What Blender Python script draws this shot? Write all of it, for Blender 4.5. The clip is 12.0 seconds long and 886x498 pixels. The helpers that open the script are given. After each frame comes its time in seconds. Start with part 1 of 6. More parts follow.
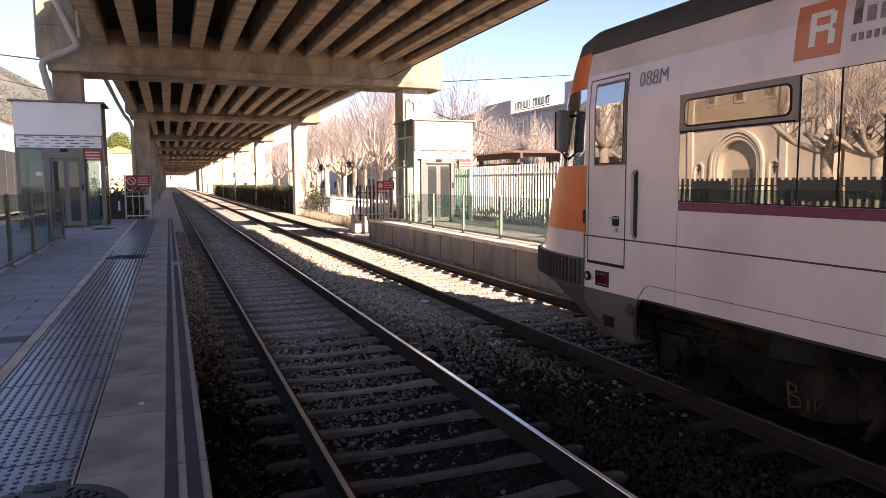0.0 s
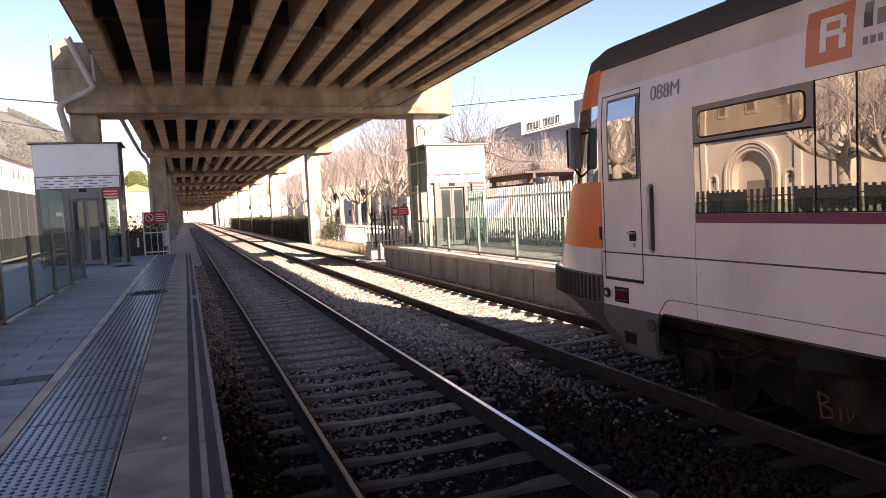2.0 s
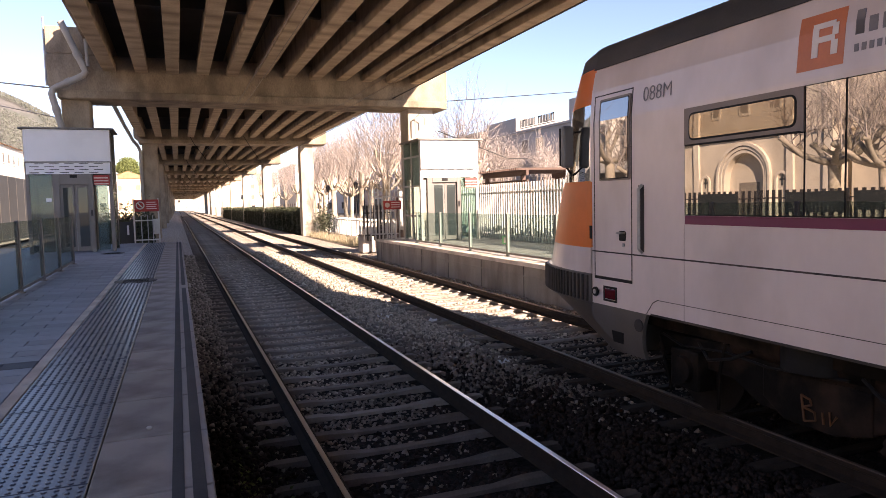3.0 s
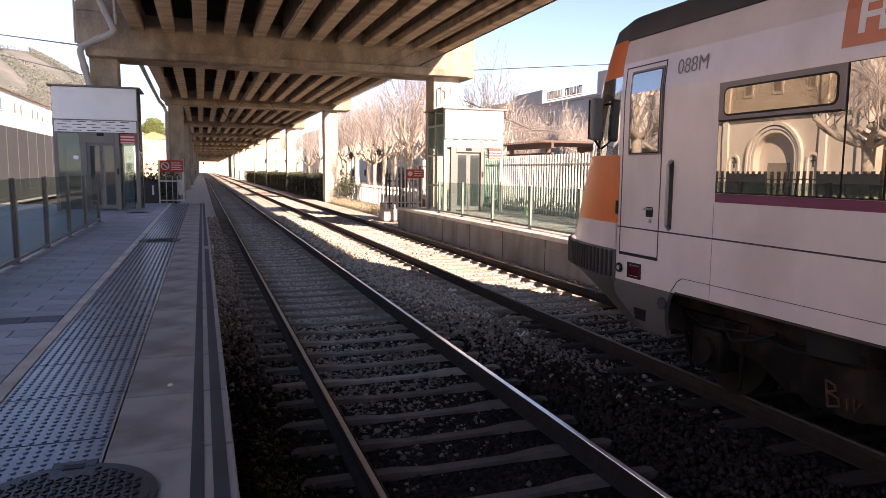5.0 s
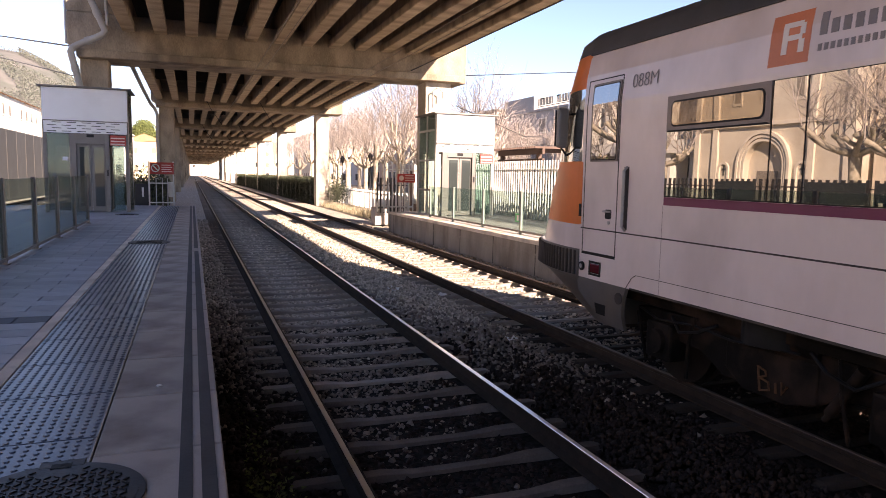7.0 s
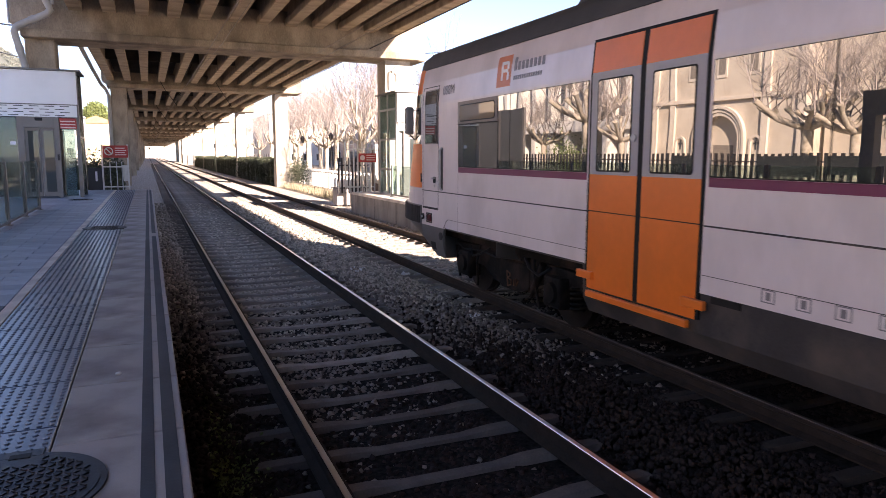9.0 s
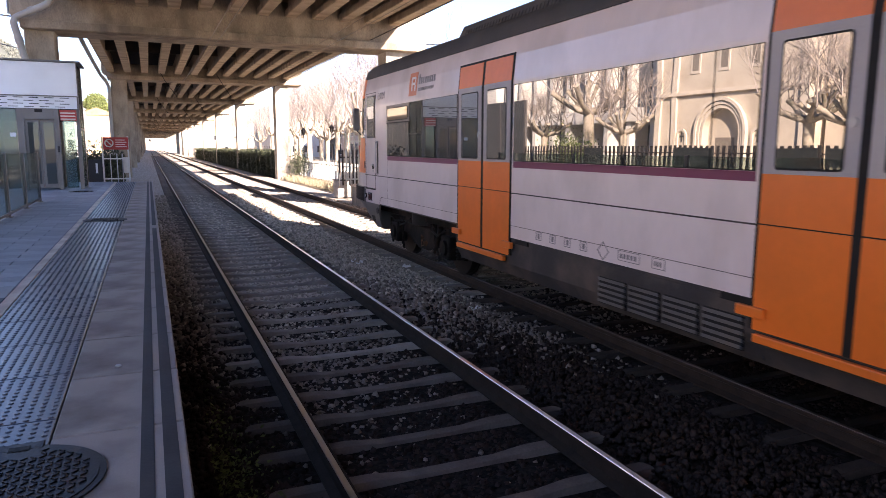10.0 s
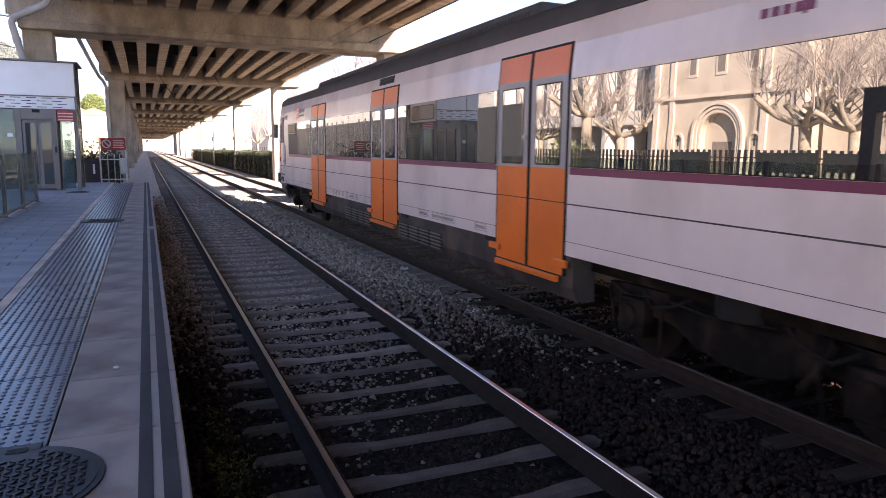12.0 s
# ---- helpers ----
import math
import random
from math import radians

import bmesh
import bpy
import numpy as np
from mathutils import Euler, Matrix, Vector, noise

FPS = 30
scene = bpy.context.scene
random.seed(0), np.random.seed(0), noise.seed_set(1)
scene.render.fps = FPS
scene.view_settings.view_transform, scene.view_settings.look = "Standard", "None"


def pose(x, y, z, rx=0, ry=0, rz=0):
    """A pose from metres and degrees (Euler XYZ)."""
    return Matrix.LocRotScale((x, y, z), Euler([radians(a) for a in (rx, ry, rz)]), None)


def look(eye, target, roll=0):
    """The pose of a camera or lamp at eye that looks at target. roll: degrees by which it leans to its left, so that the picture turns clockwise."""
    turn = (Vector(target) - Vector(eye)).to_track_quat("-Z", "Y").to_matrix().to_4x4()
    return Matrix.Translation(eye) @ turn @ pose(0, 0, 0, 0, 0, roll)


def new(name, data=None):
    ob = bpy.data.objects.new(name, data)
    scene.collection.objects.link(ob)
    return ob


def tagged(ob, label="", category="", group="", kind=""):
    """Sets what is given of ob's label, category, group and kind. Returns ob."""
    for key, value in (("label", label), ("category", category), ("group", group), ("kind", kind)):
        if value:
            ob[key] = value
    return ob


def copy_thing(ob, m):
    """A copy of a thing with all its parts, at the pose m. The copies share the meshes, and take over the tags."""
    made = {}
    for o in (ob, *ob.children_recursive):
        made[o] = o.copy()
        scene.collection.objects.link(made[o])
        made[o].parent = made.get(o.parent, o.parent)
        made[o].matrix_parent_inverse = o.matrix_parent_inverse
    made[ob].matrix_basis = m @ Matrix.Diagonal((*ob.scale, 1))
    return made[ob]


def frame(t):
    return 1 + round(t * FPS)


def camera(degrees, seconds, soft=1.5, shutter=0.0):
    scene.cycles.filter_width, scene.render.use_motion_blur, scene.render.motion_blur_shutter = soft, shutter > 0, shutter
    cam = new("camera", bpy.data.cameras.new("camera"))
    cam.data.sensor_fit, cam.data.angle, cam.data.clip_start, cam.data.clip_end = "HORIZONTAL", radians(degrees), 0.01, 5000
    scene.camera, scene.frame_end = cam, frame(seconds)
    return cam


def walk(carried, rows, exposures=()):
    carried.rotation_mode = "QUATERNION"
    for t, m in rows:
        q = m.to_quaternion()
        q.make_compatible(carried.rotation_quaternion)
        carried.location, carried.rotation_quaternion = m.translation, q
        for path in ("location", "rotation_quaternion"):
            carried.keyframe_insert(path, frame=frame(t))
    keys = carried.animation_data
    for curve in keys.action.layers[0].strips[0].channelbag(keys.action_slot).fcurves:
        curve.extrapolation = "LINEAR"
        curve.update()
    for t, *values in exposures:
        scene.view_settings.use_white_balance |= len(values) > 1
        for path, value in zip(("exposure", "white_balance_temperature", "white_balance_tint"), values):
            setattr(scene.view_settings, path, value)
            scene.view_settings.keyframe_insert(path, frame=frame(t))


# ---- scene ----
cam = camera(66.0, 12.0, soft=0.75, shutter=0.25)
# seconds, eye x y z, yaw to the right, pitch down, lean to the left
CAM_ROWS = [
    (0, -0.174, 0.000, 1.471, 21.81, 5.61, -0.30),
    (0.5, -0.163, -0.018, 1.478, 21.93, 5.99, 0.02),
    (1, -0.156, -0.012, 1.489, 22.39, 5.06, -0.62),
    (1.5, -0.169, -0.018, 1.482, 21.64, 4.03, -1.71),
    (2, -0.174, 0.017, 1.458, 20.51, 3.57, -2.78),
    (2.5, -0.134, 0.003, 1.474, 21.17, 5.27, -1.62),
    (3, -0.157, 0.007, 1.466, 21.17, 4.04, -1.40),
    (3.5, -0.183, 0.017, 1.471, 20.91, 3.83, -0.38),
    (3.7, -0.164, 0.016, 1.460, 19.49, 4.22, -0.51),
    (5.3, -0.158, 0.068, 1.446, 19.48, 6.60, 0.54),
    (5.5, -0.148, 0.042, 1.439, 19.53, 6.60, -0.07),
    (6, -0.132, 0.006, 1.438, 20.59, 7.56, 1.93),
    (6.5, -0.161, 0.048, 1.439, 20.54, 6.80, 0.28),
    (7, -0.167, 0.036, 1.439, 20.22, 6.06, 1.04),
    (7.2, -0.152, 0.000, 1.439, 21.51, 6.63, 0.61),
    (8.8, -0.171, -0.045, 1.461, 23.53, 7.72, 0.51),
    (9, -0.149, -0.025, 1.456, 23.26, 7.82, 0.17),
    (9.5, -0.141, 0.004, 1.440, 23.35, 8.21, -0.08),
    (10, -0.140, 0.004, 1.450, 23.19, 8.46, 0.21),
    (10.5, -0.141, 0.004, 1.444, 23.37, 8.71, 0.39),
    (11, -0.138, 0.020, 1.440, 22.86, 8.90, 0.13),
    (11.5, -0.142, -0.016, 1.455, 22.80, 8.26, 0.18),
    (12, -0.153, -0.001, 1.458, 23.44, 8.27, 0.53),]


def cam_pose(x, y, z, yaw, pitch, roll):
    a, p = radians(yaw), radians(pitch)
    ahead = Vector((math.sin(a) * math.cos(p), math.cos(a) * math.cos(p), -math.sin(p)))
    return look((x, y, z), Vector((x, y, z)) + ahead, roll)


walk(cam, [(r[0], cam_pose(*r[1:])) for r in CAM_ROWS],
     exposures=((0.0, 2.04, 7900, 27), (7.0, 2.13, 7900, 27), (9.0, 2.46, 7200, 25), (12.0, 2.70, 6950, 24)))

# ---- light ----
SUN_DIR = Vector((0.43, -0.90, 0.50)).normalized()
world = bpy.data.worlds.new("sky")
scene.world = world
world.use_nodes = True
wn = world.node_tree
sky = wn.nodes.new("ShaderNodeTexSky")
sky.sky_type = "NISHITA"
sky.sun_disc = False
sky.sun_elevation = math.asin(SUN_DIR.z)
sky.sun_rotation = math.atan2(SUN_DIR.x, SUN_DIR.y)
sky.air_density, sky.dust_density, sky.ozone_density = 0.72, 0.05, 3.2
wn.nodes["Background"].inputs["Strength"].default_value = 0.082
wn.links.new(sky.outputs["Color"], wn.nodes["Background"].inputs["Color"])
sun_data = bpy.data.lights.new("sun", "SUN")
sun_data.energy, sun_data.angle, sun_data.color = 4.3, radians(0.53), (1.0, 0.93, 0.82)
sun = new("sun", sun_data)
sun.matrix_world = look(SUN_DIR * 60, (0, 0, 0))


# ---- materials ----
def mat(name, color, rough=0.7, metal=0.0, vary=0.25, scale=6.0, bump=0.15, fine=60.0, dirt=None, dirt_amount=0.0,
        rand=0.0, island=False, spec=0.5, stretch=(1, 1, 1), dirt_scale=1.2):
    """A surface with grain at two scales, dirt patches and a colour that varies from piece to piece."""
    m = bpy.data.materials.new(name)
    m.use_nodes = True
    nt = m.node_tree
    n, l = nt.nodes, nt.links
    b = n["Principled BSDF"]
    b.inputs["Roughness"].default_value, b.inputs["Metallic"].default_value = rough, metal
    b.inputs["Specular IOR Level"].default_value = spec
    co = n.new("ShaderNodeTexCoord")
    mp = n.new("ShaderNodeMapping")
    mp.inputs["Scale"].default_value = stretch
    l.new(co.outputs["Object"], mp.inputs["Vector"])
    big, small = n.new("ShaderNodeTexNoise"), n.new("ShaderNodeTexNoise")
    big.inputs["Scale"].default_value, big.inputs["Detail"].default_value = scale, 5
    small.inputs["Scale"].default_value, small.inputs["Detail"].default_value = fine, 3
    for t in (big, small):
        l.new(mp.outputs["Vector"], t.inputs["Vector"])
    add = n.new("ShaderNodeMath")
    add.operation = "MULTIPLY_ADD"
    l.new(big.outputs["Fac"], add.inputs[0])
    add.inputs[1].default_value = 0.65
    half = n.new("ShaderNodeMath")
    half.operation = "MULTIPLY"
    l.new(small.outputs["Fac"], half.inputs[0])
    half.inputs[1].default_value = 0.35
    l.new(half.outputs[0], add.inputs[2])
    ramp = n.new("ShaderNodeMapRange")
    ramp.inputs["From Min"].default_value, ramp.inputs["From Max"].default_value = 0.3, 0.7
    ramp.inputs["To Min"].default_value, ramp.inputs["To Max"].default_value = 1 - vary, 1 + vary
    l.new(add.outputs[0], ramp.inputs["Value"])
    value = ramp.outputs["Result"]
    if rand or island:
        src = n.new("ShaderNodeNewGeometry").outputs["Random Per Island"] if island else n.new("ShaderNodeObjectInfo").outputs["Random"]
        rr = n.new("ShaderNodeMapRange")
        rr.inputs["To Min"].default_value, rr.inputs["To Max"].default_value = 1 - rand, 1 + rand
        l.new(src, rr.inputs["Value"])
        mu = n.new("ShaderNodeMath")
        mu.operation = "MULTIPLY"
        l.new(value, mu.inputs[0])
        l.new(rr.outputs["Result"], mu.inputs[1])
        value = mu.outputs[0]
    mixc = n.new("ShaderNodeVectorMath")
    mixc.operation = "SCALE"
    mixc.inputs[0].default_value = color
    l.new(value, mixc.inputs["Scale"])
    out = mixc.outputs["Vector"]
    if dirt:
        dn = n.new("ShaderNodeTexNoise")
        dn.inputs["Scale"].default_value, dn.inputs["Detail"].default_value = dirt_scale, 8
        l.new(mp.outputs["Vector"], dn.inputs["Vector"])
        dr = n.new("ShaderNodeMapRange")
        dr.inputs["From Min"].default_value, dr.inputs["From Max"].default_value = 0.48, 0.68
        dr.inputs["To Max"].default_value = dirt_amount
        l.new(dn.outputs["Fac"], dr.inputs["Value"])
        mx = n.new("ShaderNodeMix")
        mx.data_type = "RGBA"
        l.new(dr.outputs["Result"], mx.inputs["Factor"])
        l.new(out, mx.inputs["A"])
        mx.inputs["B"].default_value = (*dirt, 1)
        out = mx.outputs["Result"]
    l.new(out, b.inputs["Base Color"])
    if bump:
        bp = n.new("ShaderNodeBump")
        bp.inputs["Strength"].default_value, bp.inputs["Distance"].default_value = bump, 0.02
        l.new(add.outputs[0], bp.inputs["Height"])
        l.new(bp.outputs["Normal"], b.inputs["Normal"])
    return m


def glass_mat(name, body, mirror, tint=(1, 1, 1), clear=0.0, wave=0.0):
    """Window glass: a mirror coat over a dark body, partly clear."""
    m = bpy.data.materials.new(name)
    m.use_nodes = True
    n, l = m.node_tree.nodes, m.node_tree.links
    b = n["Principled BSDF"]
    b.inputs["Base Color"].default_value = (*body, 1)
    b.inputs["Roughness"].default_value = 0.35
    b.inputs["Specular IOR Level"].default_value = 0.1
    g = n.new("ShaderNodeBsdfGlossy")
    g.inputs["Roughness"].default_value, g.inputs["Color"].default_value = 0.0, (*tint, 1)
    base = b.outputs[0]
    if clear:
        t = n.new("ShaderNodeBsdfTransparent")
        t.inputs["Color"].default_value = (*tint, 1)
        mx = n.new("ShaderNodeMixShader")
        mx.inputs[0].default_value = clear
        l.new(base, mx.inputs[1])
        l.new(t.outputs[0], mx.inputs[2])
        base = mx.outputs[0]
    mx2 = n.new("ShaderNodeMixShader")
    mx2.inputs[0].default_value = mirror
    l.new(base, mx2.inputs[1])
    l.new(g.outputs[0], mx2.inputs[2])
    if wave:
        co, nz, bp = n.new("ShaderNodeTexCoord"), n.new("ShaderNodeTexNoise"), n.new("ShaderNodeBump")
        nz.inputs["Scale"].default_value, nz.inputs["Detail"].default_value = 1.6, 1
        bp.inputs["Strength"].default_value, bp.inputs["Distance"].default_value = 1.0, wave
        l.new(co.outputs["Object"], nz.inputs["Vector"])
        l.new(nz.outputs["Fac"], bp.inputs["Height"])
        l.new(bp.outputs["Normal"], g.inputs["Normal"])
    l.new(mx2.outputs[0], n["Material Output"].inputs["Surface"])
    return m


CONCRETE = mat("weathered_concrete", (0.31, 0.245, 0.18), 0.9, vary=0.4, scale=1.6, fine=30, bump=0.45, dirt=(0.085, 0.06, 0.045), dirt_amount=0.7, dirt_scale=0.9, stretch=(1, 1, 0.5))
# lit copy of the concrete: sun on the right-hand piers in its colour
SUNPIER = mat("sun_paled_pier_concrete", (0.46, 0.405, 0.34), 0.9, vary=0.25, scale=1.4, fine=26, bump=0.35, dirt=(0.20, 0.16, 0.125), dirt_amount=0.55, dirt_scale=1.1, stretch=(1, 1, 0.5))
GIRDER = mat("girder_concrete", (0.40, 0.31, 0.215), 0.9, vary=0.3, scale=1.4, fine=26, bump=0.35, dirt=(0.13, 0.09, 0.06), dirt_amount=0.6, rand=0.14, dirt_scale=0.8, stretch=(0.6, 1.6, 1))
# shade in the gaps between girders put into this dark concrete
SLABSOFFIT = mat("shaded_soffit_concrete", (0.09, 0.075, 0.06), 0.95, vary=0.3, scale=1)
PLATFACE = mat("platform_wall_concrete", (0.33, 0.29, 0.25), 0.9, vary=0.3, scale=2, dirt=(0.13, 0.10, 0.08), dirt_amount=0.6, dirt_scale=1.5, stretch=(1, 1, 0.4))
PAVER = mat("blue_grey_paver", (0.29, 0.315, 0.36), 0.55, vary=0.18, scale=3, fine=90, bump=0.12, rand=0.18, dirt=(0.12, 0.13, 0.15), dirt_amount=0.4, dirt_scale=0.8)
DARKPAVER = mat("dark_paver", (0.05, 0.06, 0.08), 0.6, vary=0.2, rand=0.1)
TACTILE = mat("dark_tactile_tile", (0.05, 0.064, 0.10), 0.3, vary=0.2, scale=2.5, fine=70, bump=0.1, rand=0.12, dirt=(0.10, 0.11, 0.13), dirt_amount=0.4)
EDGESLAB = mat("edge_slab_concrete", (0.40, 0.36, 0.335), 0.75, vary=0.16, scale=2.2, fine=120, bump=0.12, rand=0.08, dirt=(0.13, 0.105, 0.095), dirt_amount=0.75, dirt_scale=1.6)
STRIPE = mat("black_rubber_strip", (0.035, 0.037, 0.045), 0.6, vary=0.3, scale=5, dirt=(0.12, 0.12, 0.12), dirt_amount=0.25)
BEIGE = mat("beige_border_stone", (0.68, 0.61, 0.53), 0.7, vary=0.18, scale=3, rand=0.1, dirt=(0.25, 0.2, 0.16), dirt_amount=0.5)
# ballast in dark, middle and pale copies: shade and light put into colour
SHADESTONE = mat("ballast_stone", (0.037, 0.024, 0.0205), 0.85, vary=0.3, scale=25, fine=120, bump=0.2, rand=0.42, island=True, spec=0.15)
MIDSTONE = mat("half_shade_ballast_stone", (0.235, 0.192, 0.166), 0.85, vary=0.3, scale=25, fine=120, bump=0.2, rand=0.42, island=True, spec=0.2)
SHADEBALLAST = mat("ballast_bed", (0.024, 0.019, 0.017), 0.95, vary=0.85, scale=16, fine=34, bump=1.0, spec=0.1)
LITSTONE = mat("lit_ballast_stone", (0.42, 0.36, 0.295), 0.85, vary=0.3, scale=25, fine=120, bump=0.2, rand=0.5, island=True)
LITBALLAST = mat("lit_ballast_bed", (0.40, 0.345, 0.29), 0.95, vary=0.7, scale=16, fine=34, bump=1.0)
# skirt grey raised for the light on the nose skirt and vent slats
NOSEGREY = mat("grey_nose_plastic", (0.10, 0.096, 0.098), 0.55, vary=0.2, scale=2, dirt=(0.16, 0.13, 0.10), dirt_amount=0.4)
EARTH = mat("dry_earth", (0.17, 0.14, 0.105), 0.95, vary=0.4, scale=0.6, fine=12, bump=0.4)
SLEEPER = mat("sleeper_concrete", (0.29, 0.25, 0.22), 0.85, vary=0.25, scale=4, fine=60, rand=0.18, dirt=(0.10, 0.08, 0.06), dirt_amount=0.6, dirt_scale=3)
# two darker sleeper copies that carry painted shade
SHADESLEEPER = mat("shaded_sleeper_concrete", (0.16, 0.132, 0.118), 0.85, vary=0.3, scale=4, fine=60, rand=0.2, spec=0.2, dirt=(0.06, 0.048, 0.042), dirt_amount=0.6, dirt_scale=3)
DEEPSHADESLEEPER = mat("deep_shade_sleeper", (0.055, 0.042, 0.036), 0.85, vary=0.3, scale=4, fine=60, rand=0.2, spec=0.15)
RAILSTEEL = mat("rusty_rail_side", (0.032, 0.022, 0.017), 0.75, vary=0.35, scale=8, bump=0.1, spec=0.15)
RAILDULL = mat("dulled_rail_head", (0.12, 0.088, 0.072), 0.6, metal=0.5, vary=0.2, scale=3, bump=0.02)
RAILTOP = mat("polished_rail_head", (0.62, 0.60, 0.60), 0.28, metal=1.0, vary=0.12, scale=3, bump=0.02)
TRAINWHITE = mat("white_train_paint", (0.73, 0.645, 0.645), 0.22, vary=0.05, scale=1.2, fine=14, bump=0.012, dirt=(0.50, 0.43, 0.42), dirt_amount=0.45, dirt_scale=1.3, stretch=(1, 1, 0.6))
TRAINORANGE = mat("orange_train_paint", (0.78, 0.175, 0.022), 0.36, vary=0.08, scale=1.5, fine=14, bump=0.015, dirt=(0.45, 0.12, 0.03), dirt_amount=0.3)
TRAINPURPLE = mat("purple_stripe_paint", (0.17, 0.02, 0.075), 0.4, vary=0.12, scale=3, bump=0.02)
TRAINGREY = mat("grey_door_paint", (0.36, 0.345, 0.36), 0.45, vary=0.12, scale=2, bump=0.02)
FRAMEGREY = mat("aluminium_window_frame", (0.20, 0.165, 0.15), 0.45, metal=0.3, vary=0.12, bump=0.02)
SKIRTGREY = mat("dusty_grey_skirt", (0.05, 0.046, 0.047), 0.65, vary=0.3, scale=2, dirt=(0.13, 0.10, 0.08), dirt_amount=0.6, dirt_scale=2, spec=0.2)
ROOFGREY = mat("dark_grey_roof", (0.055, 0.055, 0.06), 0.7, vary=0.3, scale=2, dirt=(0.12, 0.10, 0.09), dirt_amount=0.4)
BLACK = mat("black_rubber", (0.012, 0.012, 0.013), 0.6, vary=0.3, spec=0.2)
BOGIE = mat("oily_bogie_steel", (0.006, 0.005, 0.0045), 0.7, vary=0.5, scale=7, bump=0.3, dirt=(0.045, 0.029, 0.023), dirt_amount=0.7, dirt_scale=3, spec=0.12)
WHEEL = mat("wheel_steel", (0.035, 0.028, 0.025), 0.5, metal=0.8, vary=0.3)
LETTER = mat("grey_lettering", (0.20, 0.185, 0.195), 0.5, vary=0.1, bump=0)
LOGORED = mat("orange_red_panel", (0.60, 0.18, 0.08), 0.4, vary=0.08, bump=0)
LOGOWHITE = mat("white_mark", (0.75, 0.70, 0.68), 0.4, vary=0.05, bump=0)
REDLAMP = mat("dark_red_lamp_glass", (0.09, 0.004, 0.008), 0.15, vary=0.2, bump=0)
GRAFFITI = mat("ochre_spray_paint", (0.10, 0.04, 0.014), 0.7, vary=0.4, scale=20, bump=0)
TRAINGLASS = glass_mat("mirror_tinted_train_glass", (0.010, 0.012, 0.014), 0.31, (1.0, 0.97, 0.93), wave=0.0006)
HOPPERGLASS = glass_mat("amber_tinted_glass", (0.13, 0.075, 0.035), 0.18, (1.0, 0.9, 0.75), wave=0.0006)
CABGLASS = glass_mat("windscreen_glass", (0.01, 0.011, 0.012), 0.35, wave=0.002)
GREENGLASS = glass_mat("pale_green_glass", (0.15, 0.20, 0.19), 0.08, (0.80, 0.90, 0.87), clear=0.86)
CLEARGLASS = glass_mat("clear_green_glass", (0.03, 0.06, 0.055), 0.07, (0.86, 0.96, 0.93), clear=0.92)
LIFTGLASS = glass_mat("lift_glass", (0.055, 0.09, 0.085), 0.07, (0.62, 0.74, 0.71), clear=0.6)
# post steel kept dark so that its colour carries the shade
POSTSTEEL = mat("shade_darkened_steel_post", (0.14, 0.125, 0.115), 0.5, metal=0.3, vary=0.15, scale=3, bump=0.03)
DOORGLASS = glass_mat("dark_lift_door_glass", (0.028, 0.036, 0.036), 0.03)
DARKGLASS = glass_mat("dark_teal_lift_glass", (0.085, 0.115, 0.115), 0.04, (0.6, 0.7, 0.68), clear=0.35)
PANEGLASS = glass_mat("house_window_glass", (0.02, 0.022, 0.025), 0.25)
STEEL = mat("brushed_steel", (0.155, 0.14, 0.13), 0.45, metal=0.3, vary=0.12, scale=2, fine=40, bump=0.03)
# lit copy of the lift steel: sunlight on the far lift in its colour
SUNSTEEL = mat("sun_paled_steel", (0.38, 0.365, 0.34), 0.5, metal=0.1, vary=0.1, scale=2, bump=0.02, dirt=(0.36, 0.33, 0.29), dirt_amount=0.4)
GREENPOST = mat("grey_green_painted_post", (0.17, 0.20, 0.18), 0.5, metal=0.2, vary=0.12, scale=3, bump=0.03)
TINTGLASS = glass_mat("dusty_tinted_glass", (0.08, 0.10, 0.10), 0.07, (0.74, 0.82, 0.80), clear=0.85)
MIRRORGREY = mat("dark_grey_housing_plastic", (0.19, 0.185, 0.19), 0.4, vary=0.12, scale=3, bump=0.02)
WHITEPANEL = mat("white_panel", (0.74, 0.75, 0.77), 0.4, vary=0.05, scale=0.9, bump=0.01, dirt=(0.5, 0.5, 0.5), dirt_amount=0.25)
ROOFCAP = mat("dark_metal_edge", (0.15, 0.14, 0.13), 0.5, metal=0.4, vary=0.2)
SIGNRED = mat("red_sign_paint", (0.42, 0.035, 0.03), 0.5, vary=0.15, dirt=(0.3, 0.08, 0.06), dirt_amount=0.3)
SIGNINK = mat("pale_sign_print", (0.72, 0.55, 0.50), 0.6, vary=0.05, bump=0)
DARKINK = mat("dark_print", (0.05, 0.055, 0.06), 0.6, vary=0.1, bump=0)
GREENMARK = mat("green_mark", (0.08, 0.45, 0.16), 0.5, vary=0.05, bump=0)
GALV = mat("galvanised_steel", (0.42, 0.42, 0.42), 0.5, metal=0.6, vary=0.15, scale=4)
WHITEPAINT = mat("white_fence_paint", (0.60, 0.585, 0.55), 0.5, vary=0.08, rand=0.05)
DARKFENCE = mat("dark_fence_paint", (0.035, 0.03, 0.028), 0.6, vary=0.2)
PIPE = mat("grey_plastic_pipe", (0.36, 0.34, 0.31), 0.5, vary=0.15, scale=3, dirt=(0.2, 0.17, 0.14), dirt_amount=0.4)
WOODBROWN = mat("brown_pergola_wood", (0.11, 0.065, 0.05), 0.75, vary=0.25, rand=0.15, stretch=(1, 6, 6))
BARK = mat("pale_plane_bark", (0.40, 0.34, 0.27), 0.9, vary=0.3, scale=3, fine=20, bump=0.3, dirt=(0.20, 0.17, 0.11), dirt_amount=0.7, dirt_scale=4)
